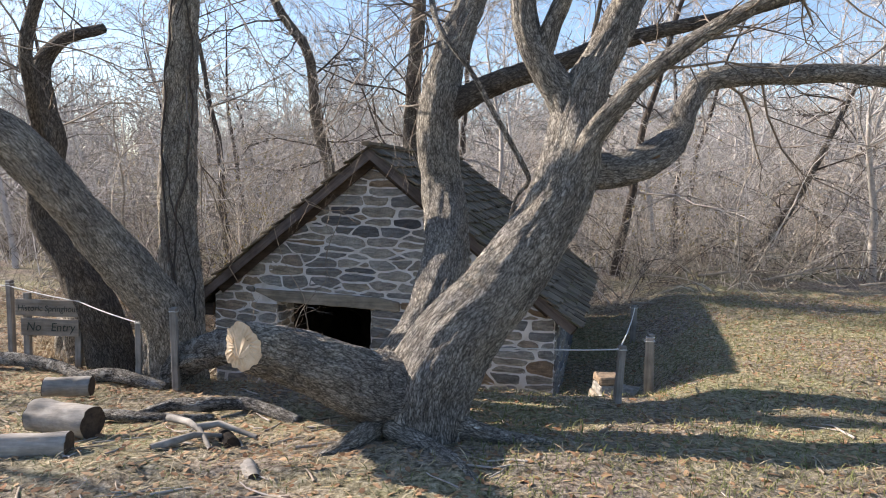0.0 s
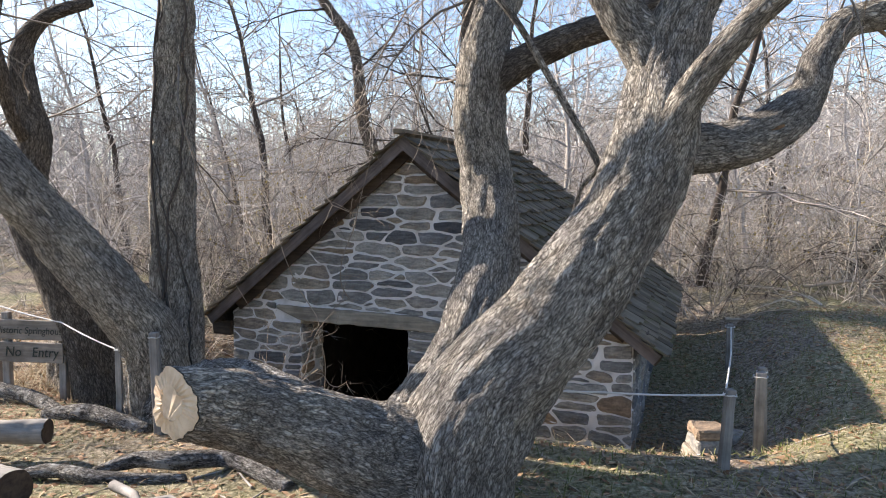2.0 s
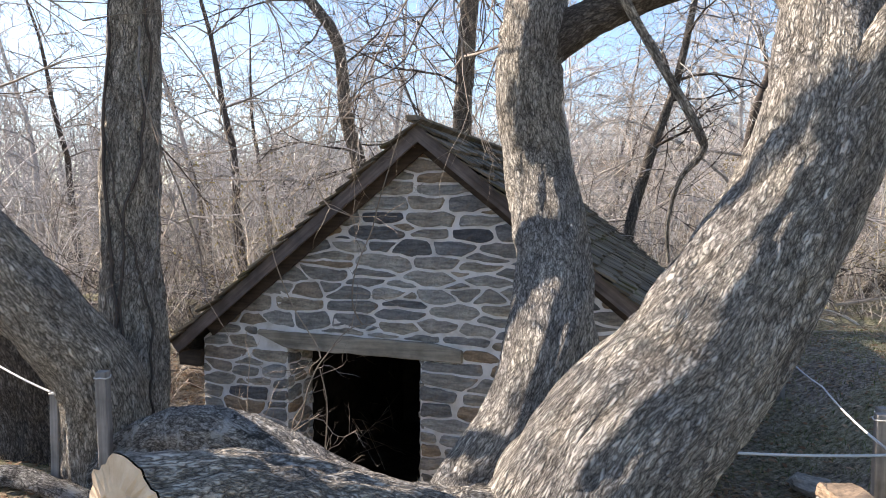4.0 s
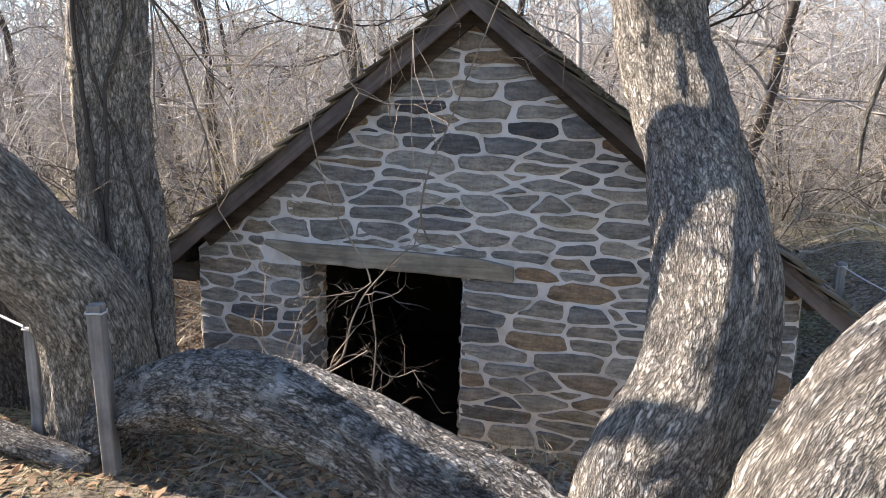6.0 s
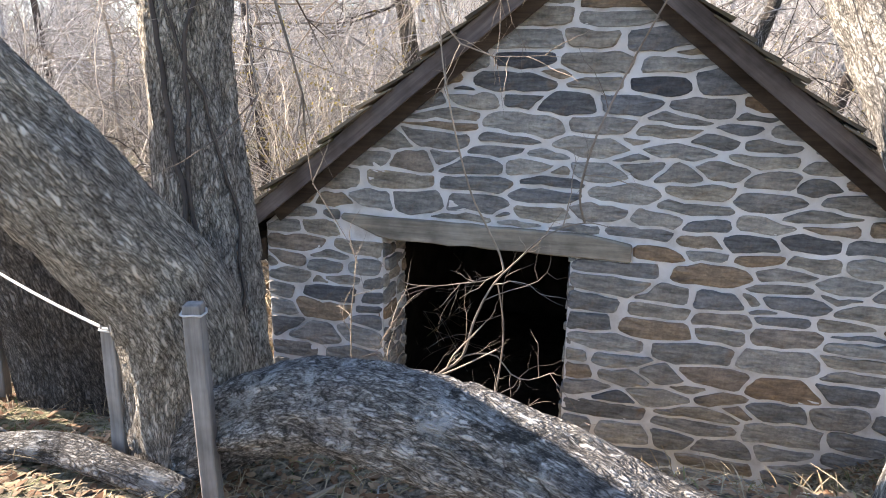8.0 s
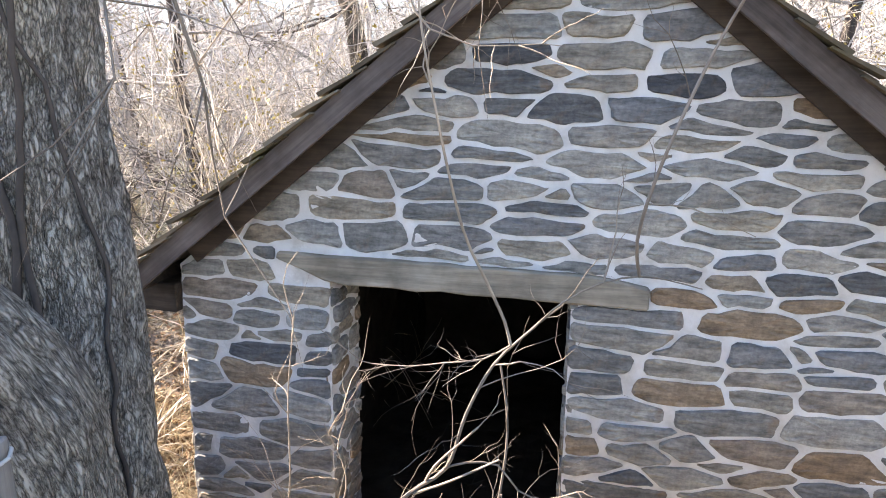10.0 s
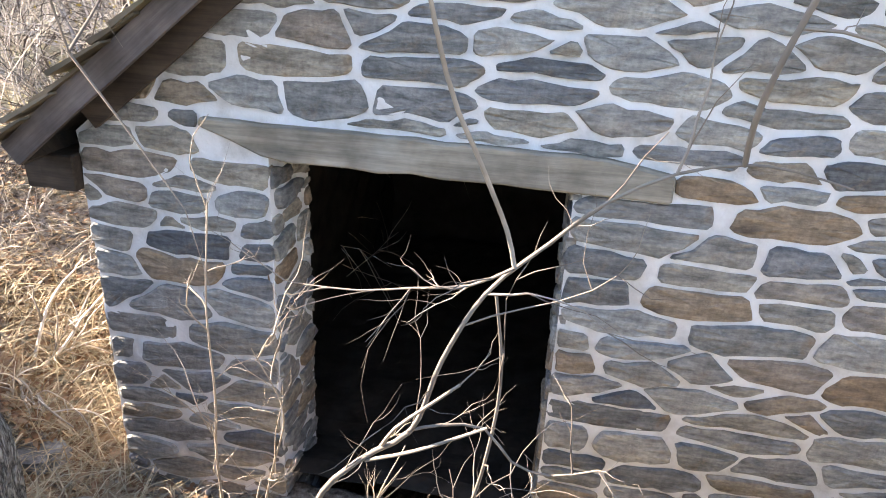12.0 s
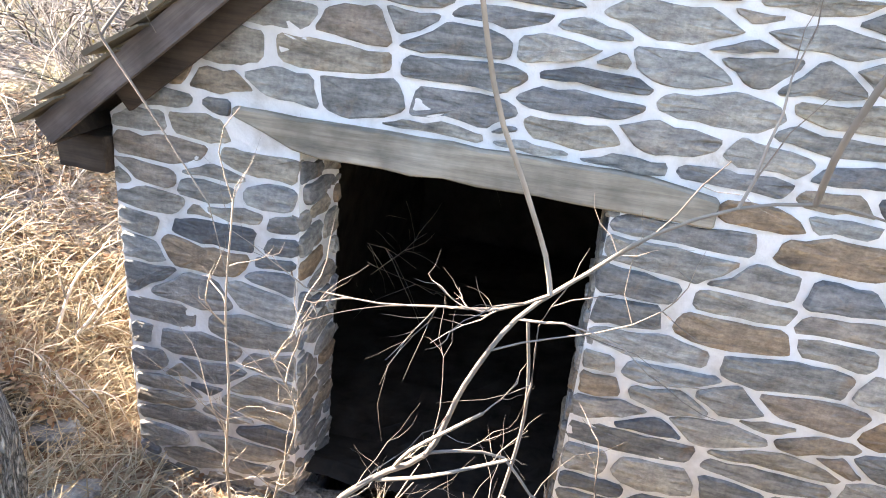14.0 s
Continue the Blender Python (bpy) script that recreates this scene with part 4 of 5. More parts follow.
def thicket():
    kinds = [shrub("thicket_shrub", "tangled tan-grey bare shrub in the thicket", 2.0, 17, 101, TWIG_TAN),
             shrub("thicket_shrub", "dense bare grey-brown shrub in the thicket", 2.5, 15, 102, TWIG, 4, 0.06, 0.35),
             shrub("bramble", "arching pale brown bramble canes", 1.7, 20, 103, TWIG_TAN, 3, 0.24, 0.8),
             shrub("thicket_shrub", "dark-stemmed tangled shrub in the thicket", 2.3, 13, 105, TWIG_BLACK, 4, 0.12, 0.5),
             shrub("thicket_shrub", "tall thin bare shrub with upright grey stems", 3.4, 12, 104, TWIG_FAR, 4, 0.02, 0.25)]
    spots = []
    for _ in range(2600):
        x, y = rp.uniform(-17, 19), rp.uniform(7.5, 27)
        if not clear(x, y, 0.7) or sunny(x, y):
            continue
        if x > 1.8 and y < 11.2 + max(0, (x - 4.5)) * 0.30:
            continue
        if -7.5 < x < 1.5 and y < 9.8:
            continue
        gap = 0.85 if y < 14 else 1.3
        if any((x - a) ** 2 + (y - b) ** 2 < gap * gap for a, b in spots):
            continue
        spots.append((x, y))
    used = set()
    for x, y in spots:
        k = rp.choice((0, 0, 1, 2, 3, 4)) if y < 15 else rp.choice((0, 1, 1, 3, 4, 4))
        place(kinds[k], x, y, rp.uniform(0.65, 1.05) * (1.0 if y < 13 else 1.15), k not in used)
        used.add(k)


thicket()


def bank_tangle():
    """Low sunlit canes and weeds on the bank beside the house."""
    kinds = [shrub("bramble", "low tangle of bleached bramble canes", 0.62, 26, 111, STRAW, 4, 0.30, 1.1),
             shrub("bramble", "low grey-tan weed stems on the bank", 0.5, 24, 112, TWIG_TAN, 3, 0.16, 0.8)]
    used, spots = set(), []
    for _ in range(500):
        x, y = rp.uniform(-7.0, -2.6), rp.uniform(7.8, 13.0)
        u, v = to_house(x, y)
        if u > WL - 0.45 or v < 0.35 or any((x - a) ** 2 + (y - b) ** 2 < 0.42 for a, b in spots):
            continue
        spots.append((x, y))
    for n, (x, y) in enumerate(spots):
        k = n % 2
        place(kinds[k], x, y, rp.uniform(0.6, 1.1), k not in used)
        used.add(k)


bank_tangle()


def yellow_shrubs():
    g = np.random.default_rng(9)
    for x, y in ((-2.6, 12.2), (-3.6, 13.0), (-1.7, 12.7), (4.2, 13.0)):
        top = thing("leafy_shrub", "shrub still holding small yellow leaves", "shrub", pose(x, y, land(x, y)), "yellow-leaved shrubs")
        s = Sticks()
        for _ in range(26):
            s.grow(g, (g.normal(0, 0.25), g.normal(0, 0.25), -0.1), (g.normal(0, 0.4), g.normal(0, 0.4), 1), g.uniform(1.2, 2.6), 0.010, 2, 4, 0.6, 0.03, 0.15, 3, 5)
        canes = s.make("crown", TWIG_TAN, top)
        co = np.zeros(len(canes.data.vertices) * 3)
        canes.data.vertices.foreach_get("co", co)
        co = co.reshape(-1, 3)
        pick = co[g.integers(0, len(co), 900)]
        vs, fs = [], []
        for q in pick:
            if q[2] < 0.5:
                continue
            a = g.normal(0, 1, 3)
            b = np.cross(a, g.normal(0, 1, 3))
            a, b = a / np.linalg.norm(a) * 0.022, b / (np.linalg.norm(b) + 1e-6) * 0.013
            k = len(vs)
            vs += [tuple(q), tuple(q + a + b), tuple(q + 2 * a), tuple(q + a - b)]
            fs.append((k, k + 1, k + 2, k + 3))
        lv = mesh_object("leaves", vs, fs, OLIVE, top, "small dull yellow leaves")
        lv["kind"] = "stuff"


yellow_shrubs()


def woods():
    kinds = [bare_tree("bare_tree", "tall slender bare grey tree in the wood", 9.0, 201, 4, 2, TWIG_FAR, TWIG_FAR),
             bare_tree("bare_tree", "spreading bare grey-brown tree in the wood", 7.0, 202, 4, 2, TWIG, TWIG_FAR, 0.10),
             bare_tree("bare_tree", "young pale-barked bare tree in the wood", 6.0, 203, 4, 2, TWIG_PALE, TWIG_PALE, 0.05),
             bare_tree("bare_tree", "dark-trunked bare tree hung with vines", 8.0, 204, 5, 2, TWIG_BLACK, TWIG, 0.10, 0.08)]
    spots, used = [], set()
    for _ in range(900):
        a, d = rp.uniform(-0.95, 0.95), rp.uniform(13, 62)
        x, y = d * math.sin(a), d * math.cos(a)
        gap = 1.5 + d * 0.035
        if not clear(x, y, 1.0) or sunny(x, y) or any((x - p) ** 2 + (y - q) ** 2 < gap * gap for p, q in spots):
            continue
        spots.append((x, y))
    for x, y in spots[:190]:
        k = rp.choice((0, 0, 1, 1, 2, 3))
        place(kinds[k], x, y, rp.uniform(0.65, 1.15), k not in used)
        used.add(k)
    # the woods all round and on the far hills
    g = np.random.default_rng(31)
    s = Sticks()
    for _ in range(1500):
        a, d = g.uniform(-1.15, 1.15), 55 + 150 * g.uniform(0, 1) ** 1.3
        x, y = d * math.sin(a), d * math.cos(a)
        z, h = land(x, y), g.uniform(6, 11)
        s.add([(x, y, z - 0.5), (x + g.normal(0, 0.3), y, z + h * 0.5), (x + g.normal(0, 0.6), y, z + h)], 0.16, 0.03)
        for _ in range(16):
            q = g.uniform(0.2, 0.95)
            b = np.array([x, y, z + h * q])
            e = b + np.array([g.normal(0, 1.4), g.normal(0, 1.0), g.uniform(0.4, 2.4)])
            s.add([b, (b + e) / 2 + g.normal(0, 0.25, 3), e], 0.07, 0.02)
    o = s.make("far_woods", TWIG_FAR)
    tagged(o, "grey-brown leafless woods on the far hillside", "woods", kind="stuff")
    s = Sticks()
    for _ in range(260):
        a, d = g.uniform(1.2, 2 * math.pi - 1.2), g.uniform(22, 70)
        x, y = d * math.sin(a), d * math.cos(a)
        z, h = land(x, y), g.uniform(6, 11)
        s.add([(x, y, z - 0.5), (x, y, z + h)], 0.16, 0.03)
    o = s.make("woods_behind", TWIG_FAR)
    tagged(o, "leafless woods beyond the open grass", "woods", kind="stuff")


woods()


def marked_trees():
    """Nearer single trees that stand out behind the house."""
    g = np.random.default_rng(15)

    def one(name, label, pts, mat, n, length, bias, droop, vines=0):
        top = thing(name, label, "tree")
        limb("trunk", pts, mat, top, "", 20, 0.08, seed=50.0 + len(pts))
        s = Sticks()
        twigs_from(s, g, pts, n, 0.25, 1.0, length, bias, 0.022, 3, droop)
        s.make("crown", TWIG_BLACK if vines else TWIG, top)
        if vines:
            v = Sticks()
            c = catmull(pts, 0.1)
            for _ in range(vines):
                q = c[int(g.uniform(0.2, 0.95) * len(c)), :3] + g.normal(0, 0.4, 3)
                v.grow(g, q, (g.normal(0, 0.7), g.normal(0, 0.7), -0.4), g.uniform(0.8, 2.0), 0.007, 2, 4, 0.6, 0.12, 0.2, 3, 5)
            v.make("vines", TWIG_TAN, top, "tangled hanging tan vines")
    one("vine_tree", "dark tree wrapped in shaggy vines behind the roof", [(-0.62, 12.3, -0.6, 0.17), (-0.58, 12.1, 2.1, 0.13), (-0.52, 12, 3.3, 0.125), (-0.45, 12, 4.6, 0.11), (-0.4, 12, 7.0, 0.07)], BARK_DARK, 16, 1.8, (0, 0, 0.3), 0.03, 60)
    one("vine_tree", "dead dark snag smothered in hanging vines", [(-1.9, 13, -0.6, 0.13), (-2.1, 13, 1.6, 0.11), (-2.37, 13, 2.6, 0.10), (-2.52, 13, 3.8, 0.09), (-3.1, 13, 4.7, 0.08), (-3.5, 13, 6.0, 0.04)], BARK_DARK, 14, 1.6, (-0.2, 0, 0.2), 0.03, 90)
    one("sapling", "crooked dark sapling beside the roof", [(1.75, 11.6, -0.6, 0.07), (1.62, 11.5, 0.8, 0.07), (1.85, 11.4, 1.9, 0.065), (2.2, 11.4, 3.0, 0.05), (2.5, 11.4, 4.6, 0.03)], BARK_DARK, 12, 1.4, (0.3, 0, 0.4), 0.0, 40)
    one("vine_tree", "leaning dark tree in the brush", [(5.9, 14, -0.7, 0.17), (6.1, 14, -0.2, 0.14), (6.74, 14, 0.63, 0.103), (7.45, 14, 1.9, 0.07), (8.2, 14, 3.6, 0.04)], BARK_DARK, 14, 1.6, (0.2, 0, 0.4), 0.0, 50)


marked_trees()

# ---- fence, sign, logs ----
def post(x, y, zt, zb, w, lean=0.0, label="weathered square wooden stake"):
    top = thing("fence_post", label, "fence post", pose(x, y, zb - 0.15, 0, lean, rp.uniform(-20, 20)), "stakes of the cord fence")
    part("stake", rough_box(-w, w, -w, w, 0, zt - zb + 0.15, 0.004, 5, 0.003, x * 7), WOOD_POST, top)
    s = Sticks()
    h = zt - zb + 0.12
    s.add([(1.15 * w * math.cos(a) * 1.25, 1.15 * w * math.sin(a) * 1.25, h + 0.004 * math.sin(3 * a)) for a in np.linspace(0, 2 * math.pi, 10)], 0.004, 0.004, 5)
    s.make("cord_loop", CORD, top, "loop of white cord")
    return top


post(1.375, 5.25, 0.30, -0.27, 0.026, 3)
post(1.94, 6.3, 0.13, -0.30, 0.034)
post(1.99, 6.36, 0.15, -0.30, 0.026, -2)
post(-2.239, 5.75, 0.44, -0.25, 0.028, -1)
post(-2.66, 6.0, 0.285, -0.30, 0.030, 1)
post(-4.35, 6.9, 0.47, -0.35, 0.028)
post(2.55, 9.0, -0.05, -0.55, 0.035)


def cord(pts, r=0.006):
    c = []
    for (a, b) in zip(pts, pts[1:]):
        a, b = np.array(a), np.array(b)
        for t in np.linspace(0, 1, 10)[:-1]:
            c.append(a + (b - a) * t - np.array([0, 0, 0.05 * np.linalg.norm(b - a) * t * (1 - t)]))
    c.append(np.array(pts[-1]))
    s = Sticks()
    s.add(c, r, r, 6)
    return tagged(s.make("rope", CORD), "thin white cord strung between stakes", "rope")


cord([(1.375, 5.225, 0.275), (0.7, 5.26, 0.26), (0.12, 5.28, 0.27)])
cord([(1.375, 5.225, 0.275), (1.95, 7.0, 0.10), (2.55, 8.97, -0.08)])
cord([(-5.2, 7.3, 0.40), (-4.35, 6.87, 0.42), (-3.45, 6.5, 0.34), (-2.66, 5.97, 0.26), (-2.43, 5.86, 0.33)])


def sign():
    top = thing("wooden_sign", "two weathered board sign on short posts", "sign", pose(-3.745, 6.55, 0, 0, 1.5, 3))
    for x, z0, z1 in ((-0.235, -0.55, 0.40), (0.245, -0.60, 0.36)):
        part("post", rough_box(x - 0.03, x + 0.03, -0.005, 0.05, z0, z1, 0.004, 4, 0.003, x), WOOD_POST, top)
    b1 = part("board", rough_box(-0.325, 0.325, -0.03, -0.006, 0.185, 0.345, 0.004, 8, 0.004, 2), WOOD_BOARD, top, "upper weathered board with dark lettering")
    b2 = part("board", rough_box(-0.275, 0.265, -0.03, -0.006, -0.005, 0.160, 0.004, 8, 0.004, 6), WOOD_BOARD, top, "lower weathered board with dark lettering")
    for text, x, z, size, parent in (("Historic Springhouse", -0.30, 0.235, 0.082, b1), ("No   Entry", -0.22, 0.045, 0.115, b2)):
        cu = bpy.data.curves.new("lettering", "FONT")
        cu.body, cu.size, cu.extrude, cu.shear = text, size, 0.001, 0.15
        tmp = bpy.data.objects.new("lettering_source", cu)
        me = bpy.data.meshes.new_from_object(tmp)
        bpy.data.objects.remove(tmp)
        me.materials.clear()
        me.materials.append(PAINT_DARK)
        wd = max(v.co.x for v in me.vertices)
        sx = min(1.0, (0.60 if parent is b1 else 0.46) / wd)
        me.transform(Matrix.Translation((x, -0.036, z)) @ pose(0, 0, 0, 90) @ Matrix.Diagonal((sx, 1, 1, 1)))
        o = new("lettering", me)
        o.parent = parent


sign()


def log_piece(name, a, b, r, label, seed, mat=WOOD_LOG):
    a, b = np.array(a, float), np.array(b, float)
    top = thing(name, label, "log", group="cut logs on the grass" if name == "cut_log" else "")
    n, sides = 14, 26
    d = (b - a) / np.linalg.norm(b - a)
    x = np.cross(d, (0, 0, 1))
    x /= np.linalg.norm(x)
    y = np.cross(x, d)
    vs = []
    for i in range(n + 1):
        c = a + (b - a) * i / n
        for k in range(sides):
            w = 2 * math.pi * k / sides
            crack = -0.018 * max(0.0, 1 - 9 * abs(((w + seed * 2.1) % 2.1) - 0.7))
            rr = r * (1 + 0.12 * fbm(math.cos(w) + seed, math.sin(w), i * 0.22, 3) + crack / r * 0.8)
            vs.append(c + rr * (math.cos(w) * x + math.sin(w) * y))
    fs = [(i * sides + k, i * sides + (k + 1) % sides, (i + 1) * sides + (k + 1) % sides, (i + 1) * sides + k) for i in range(n) for k in range(sides)]
    me = mesh_object("trunk_piece", [tuple(v) for v in vs], fs, mat, top, smooth=True)
    for e, i in ((a - d * 0.004, 0), (b + d * 0.004, n)):
        ring = [tuple(np.array(v) + (e - (a if i == 0 else b))) for v in vs[i * sides:(i + 1) * sides]]
        f = tuple(range(sides)) if i else tuple(reversed(range(sides)))
        mesh_object("end_grain", ring, [f], WOOD_DARK, me, "dark checked end grain")


log_piece("cut_log", (-2.95, 3.86, -0.06), (-2.2, 3.98, -0.06), 0.082, "pale weathered debarked log on the grass", 1)
log_piece("cut_log", (-2.70, 4.50, -0.06), (-2.25, 4.36, -0.06), 0.105, "cracked pale log lying on the grass", 2)
log_piece("cut_log", (-3.05, 5.22, -0.10), (-2.72, 5.27, -0.10), 0.075, "short grey log lying on the grass", 3)
log_piece("log_stub", (-1.38, 4.30, -0.11), (-1.27, 4.12, -0.10), 0.05, "small dark log stub on the ground", 4, BARK_DARK)
log_piece("log_stub", (-1.06, 3.72, -0.06), (-0.97, 3.50, -0.05), 0.045, "small weathered log stub on the ground", 5)


def root(pts, label, seed, mat=BARK):
    o = limb("exposed_root", pts, mat, None, "", 20, 0.03, seed=seed)
    tagged(o, label, "root", "roots in the ground")


root([(-2.25, 5.02, -0.24, 0.03), (-2.0, 5.06, -0.17, 0.045), (-1.75, 5.02, -0.15, 0.055), (-1.5, 5.12, -0.17, 0.05), (-1.25, 4.98, -0.17, 0.045), (-1.0, 4.8, -0.20, 0.05)], "thick pale surface root in leaf litter", 60.0, BARK_LICHEN)
root([(-2.75, 4.90, -0.27, 0.03), (-2.5, 4.97, -0.22, 0.04), (-2.1, 4.88, -0.21, 0.04), (-1.66, 4.95, -0.23, 0.03)], "grey surface root in the dirt", 63.0, BARK_LICHEN)
root([(-0.30, 4.2, 0.0, 0.08), (-0.05, 4.0, -0.05, 0.06), (0.1, 3.75, -0.04, 0.045), (0.25, 3.4, -0.05, 0.03)], "root spreading from the tree's foot", 66.0)
root([(-0.35, 4.3, 0.0, 0.09), (-0.55, 4.0, -0.04, 0.05), (-0.8, 3.8, -0.10, 0.03)], "root spreading from the tree's foot", 68.0)
root([(0.05, 4.3, 0.0, 0.09), (0.35, 4.15, -0.02, 0.05), (0.7, 4.1, -0.05, 0.03)], "root spreading from the tree's foot", 70.0)
root([(-3.3, 6.05, -0.27, 0.05), (-2.9, 5.98, -0.22, 0.06), (-2.6, 5.86, -0.23, 0.055), (-2.35, 5.8, -0.28, 0.05)], "mossy root edging the path", 72.0, BARK_LICHEN)
root([(-5.2, 6.6, -0.33, 0.05), (-4.4, 6.62, -0.26, 0.06), (-3.7, 6.4, -0.25, 0.06), (-3.2, 6.1, -0.28, 0.05)], "mossy timber edging beside the sign", 74.0, BARK_LICHEN)


def fallen_sticks():
    g = np.random.default_rng(71)
    for pts in ([(-1.80, 4.48, -0.09), (-1.62, 4.35, -0.07), (-1.5, 4.2, -0.06), (-1.36, 3.98, -0.10)], [(-1.52, 4.22, -0.06), (-1.4, 4.28, -0.05), (-1.13, 4.16, -0.09)], [(-1.7, 3.95, -0.09), (-1.5, 4.1, -0.06), (-1.36, 4.2, -0.1)]):
        s = Sticks()
        s.add([(x, y, z + 0.03) for x, y, z in pts], 0.028, 0.014, 7)
        tagged(s.make("fallen_stick", WOOD_LOG), "bleached crooked stick on the ground", "stick", "sticks on the ground")
    for k in range(170):
        x, y = (g.uniform(-3.6, 3.5), g.uniform(2.6, 6.3)) if k < 60 else (g.uniform(-3.4, 0.6), g.uniform(3.0, 5.9))
        a, n = g.uniform(0, math.pi), g.uniform(0.08, 0.35)
        s = Sticks()
        q = []
        for t in (-0.5, -0.1, 0.3, 0.5):
            px, py = x + math.cos(a) * n * t + g.normal(0, 0.012), y + math.sin(a) * n * t + g.normal(0, 0.012)
            q.append((px, py, land(px, py) + 0.008))
        s.add(q, g.uniform(0.004, 0.010), 0.003, 5)
        tagged(s.make("fallen_stick", TWIG_PALE if g.random() < 0.5 else TWIG), "thin dead stick lying in leaf litter", "stick", "sticks on the ground")


fallen_sticks()


# ---- shrub before the doorway ----
def door_shrub():
    g = np.random.default_rng(12)
    top = thing("door_shrub", "bare branching shrub growing before the doorway", "shrub")

    def stem(pts, label="", twigs=0, tl=0.35, tr=0.004):
        s = Sticks()
        c = catmull(pts, 0.04)
        s.add(c[:, :3], pts[0][3] * 0.72, pts[-1][3] * 0.72, 7)
        for _ in range(twigs):
            k = int(g.uniform(0.1, 0.95) * len(c))
            d = c[min(k + 1, len(c) - 1), :3] - c[k - 1, :3]
            d = d / (np.linalg.norm(d) + 1e-9) + g.normal(0, 0.7, 3)
            s.grow(g, c[k, :3], d, tl * g.uniform(0.4, 1.2), tr * g.uniform(0.35, 0.8), 1, 3, 0.6, 0.0, 0.22, 4, 5)
        s.make("stem", TWIG_PALE if label else TWIG_STEM, top, label)
    stem([(-1.75, 6.45, -0.75, 0.013), (-1.619, 6.45, -0.265, 0.012), (-1.514, 6.45, -0.121, 0.0115), (-1.407, 6.42, -0.021, 0.011), (-1.356, 6.38, 0.169, 0.010), (-1.288, 6.35, 0.326, 0.009), (-1.199, 6.3, 0.443, 0.0085), (-1.131, 6.25, 0.533, 0.007), (-1.05, 6.2, 0.597, 0.006), (-0.983, 6.15, 0.626, 0.005), (-0.942, 6.1, 0.634, 0.003), (-0.85, 6.1, 0.61, 0.002)], "", 10, 0.3)
    stem([(-0.98, 6.15, 0.626, 0.006), (-1.008, 6.1, 0.695, 0.006), (-1.02, 6.05, 0.78, 0.0055), (-0.99, 6.0, 0.95, 0.005), (-0.903, 6.0, 1.161, 0.005), (-0.845, 5.9, 1.33, 0.004), (-0.7, 5.7, 1.7, 0.003)], "", 5, 0.25, 0.003)
    stem([(-1.252, 6.3, 0.4, 0.006), (-1.27, 6.3, 0.466, 0.0055), (-1.328, 6.25, 0.592, 0.005), (-1.391, 6.2, 0.73, 0.004), (-1.46, 6.1, 1.0, 0.0035), (-1.501, 6.1, 1.269, 0.003), (-1.48, 6.1, 1.6, 0.002)], "pale thin stem", 4, 0.2, 0.003)
    stem([(-1.30, 6.45, -0.8, 0.008), (-1.276, 6.45, -0.336, 0.0075), (-1.25, 6.42, -0.113, 0.006), (-1.237, 6.4, 0.057, 0.0055), (-1.244, 6.38, 0.184, 0.005), (-1.269, 6.35, 0.325, 0.004)], "", 8, 0.3)
    stem([(-2.014, 7.3, -1.35, 0.009), (-2.024, 7.25, -0.815, 0.008), (-1.996, 7.2, -0.492, 0.007), (-1.983, 7.15, -0.135, 0.0055), (-1.94, 7.1, 0.213, 0.003)], "pale thin stem", 14, 0.35)
    stem([(-1.9, 7.1, -1.3, 0.009), (-1.85, 7.1, -0.9, 0.008), (-1.80, 7.05, -0.65, 0.006), (-1.75, 7.0, -0.4, 0.004), (-1.82, 6.95, -0.15, 0.002)], "pale thin stem", 10, 0.3)
    stem([(-1.413, 6.42, -0.021, 0.005), (-1.349, 6.4, 0.007, 0.005), (-1.26, 6.4, -0.003, 0.005), (-1.202, 6.38, -0.072, 0.004), (-1.129, 6.35, -0.084, 0.004), (-1.051, 6.3, -0.029, 0.003)], "", 6, 0.2, 0.003)
    stem([(-1.252, 6.3, 0.4, 0.004), (-1.318, 6.35, 0.342, 0.004), (-1.417, 6.4, 0.312, 0.003), (-1.516, 6.45, 0.282, 0.003), (-1.621, 6.5, 0.27, 0.002)], "", 9, 0.2, 0.003)
    stem([(-1.47, 6.45, -0.09, 0.006), (-1.44, 6.4, 0.0, 0.0055), (-1.38, 6.35, 0.09, 0.005), (-1.33, 6.3, 0.17, 0.004)], "pale broken stem", 2, 0.15, 0.003)
    stem([(-1.50, 6.45, -0.12, 0.006), (-1.40, 6.38, -0.04, 0.0055), (-1.27, 6.32, 0.06, 0.004)], "pale broken stem", 2, 0.15, 0.003)
    for _ in range(5):
        x, y = g.uniform(-2.3, -1.2), g.uniform(6.5, 7.2)
        z = land(x, y)
        p = [np.array([x, y, z - 0.05])]
        d = np.array([g.normal(0, 0.35), g.normal(0, 0.2), 1.0])
        for _ in range(5):
            d = d + g.normal(0, 0.2, 3)
            d /= np.linalg.norm(d)
            p.append(p[-1] + d * g.uniform(0.1, 0.2))
        stem([(*q, 0.006 - 0.0008 * i) for i, q in enumerate(p)], "pale thin stem", 5, 0.25, 0.003)


door_shrub()


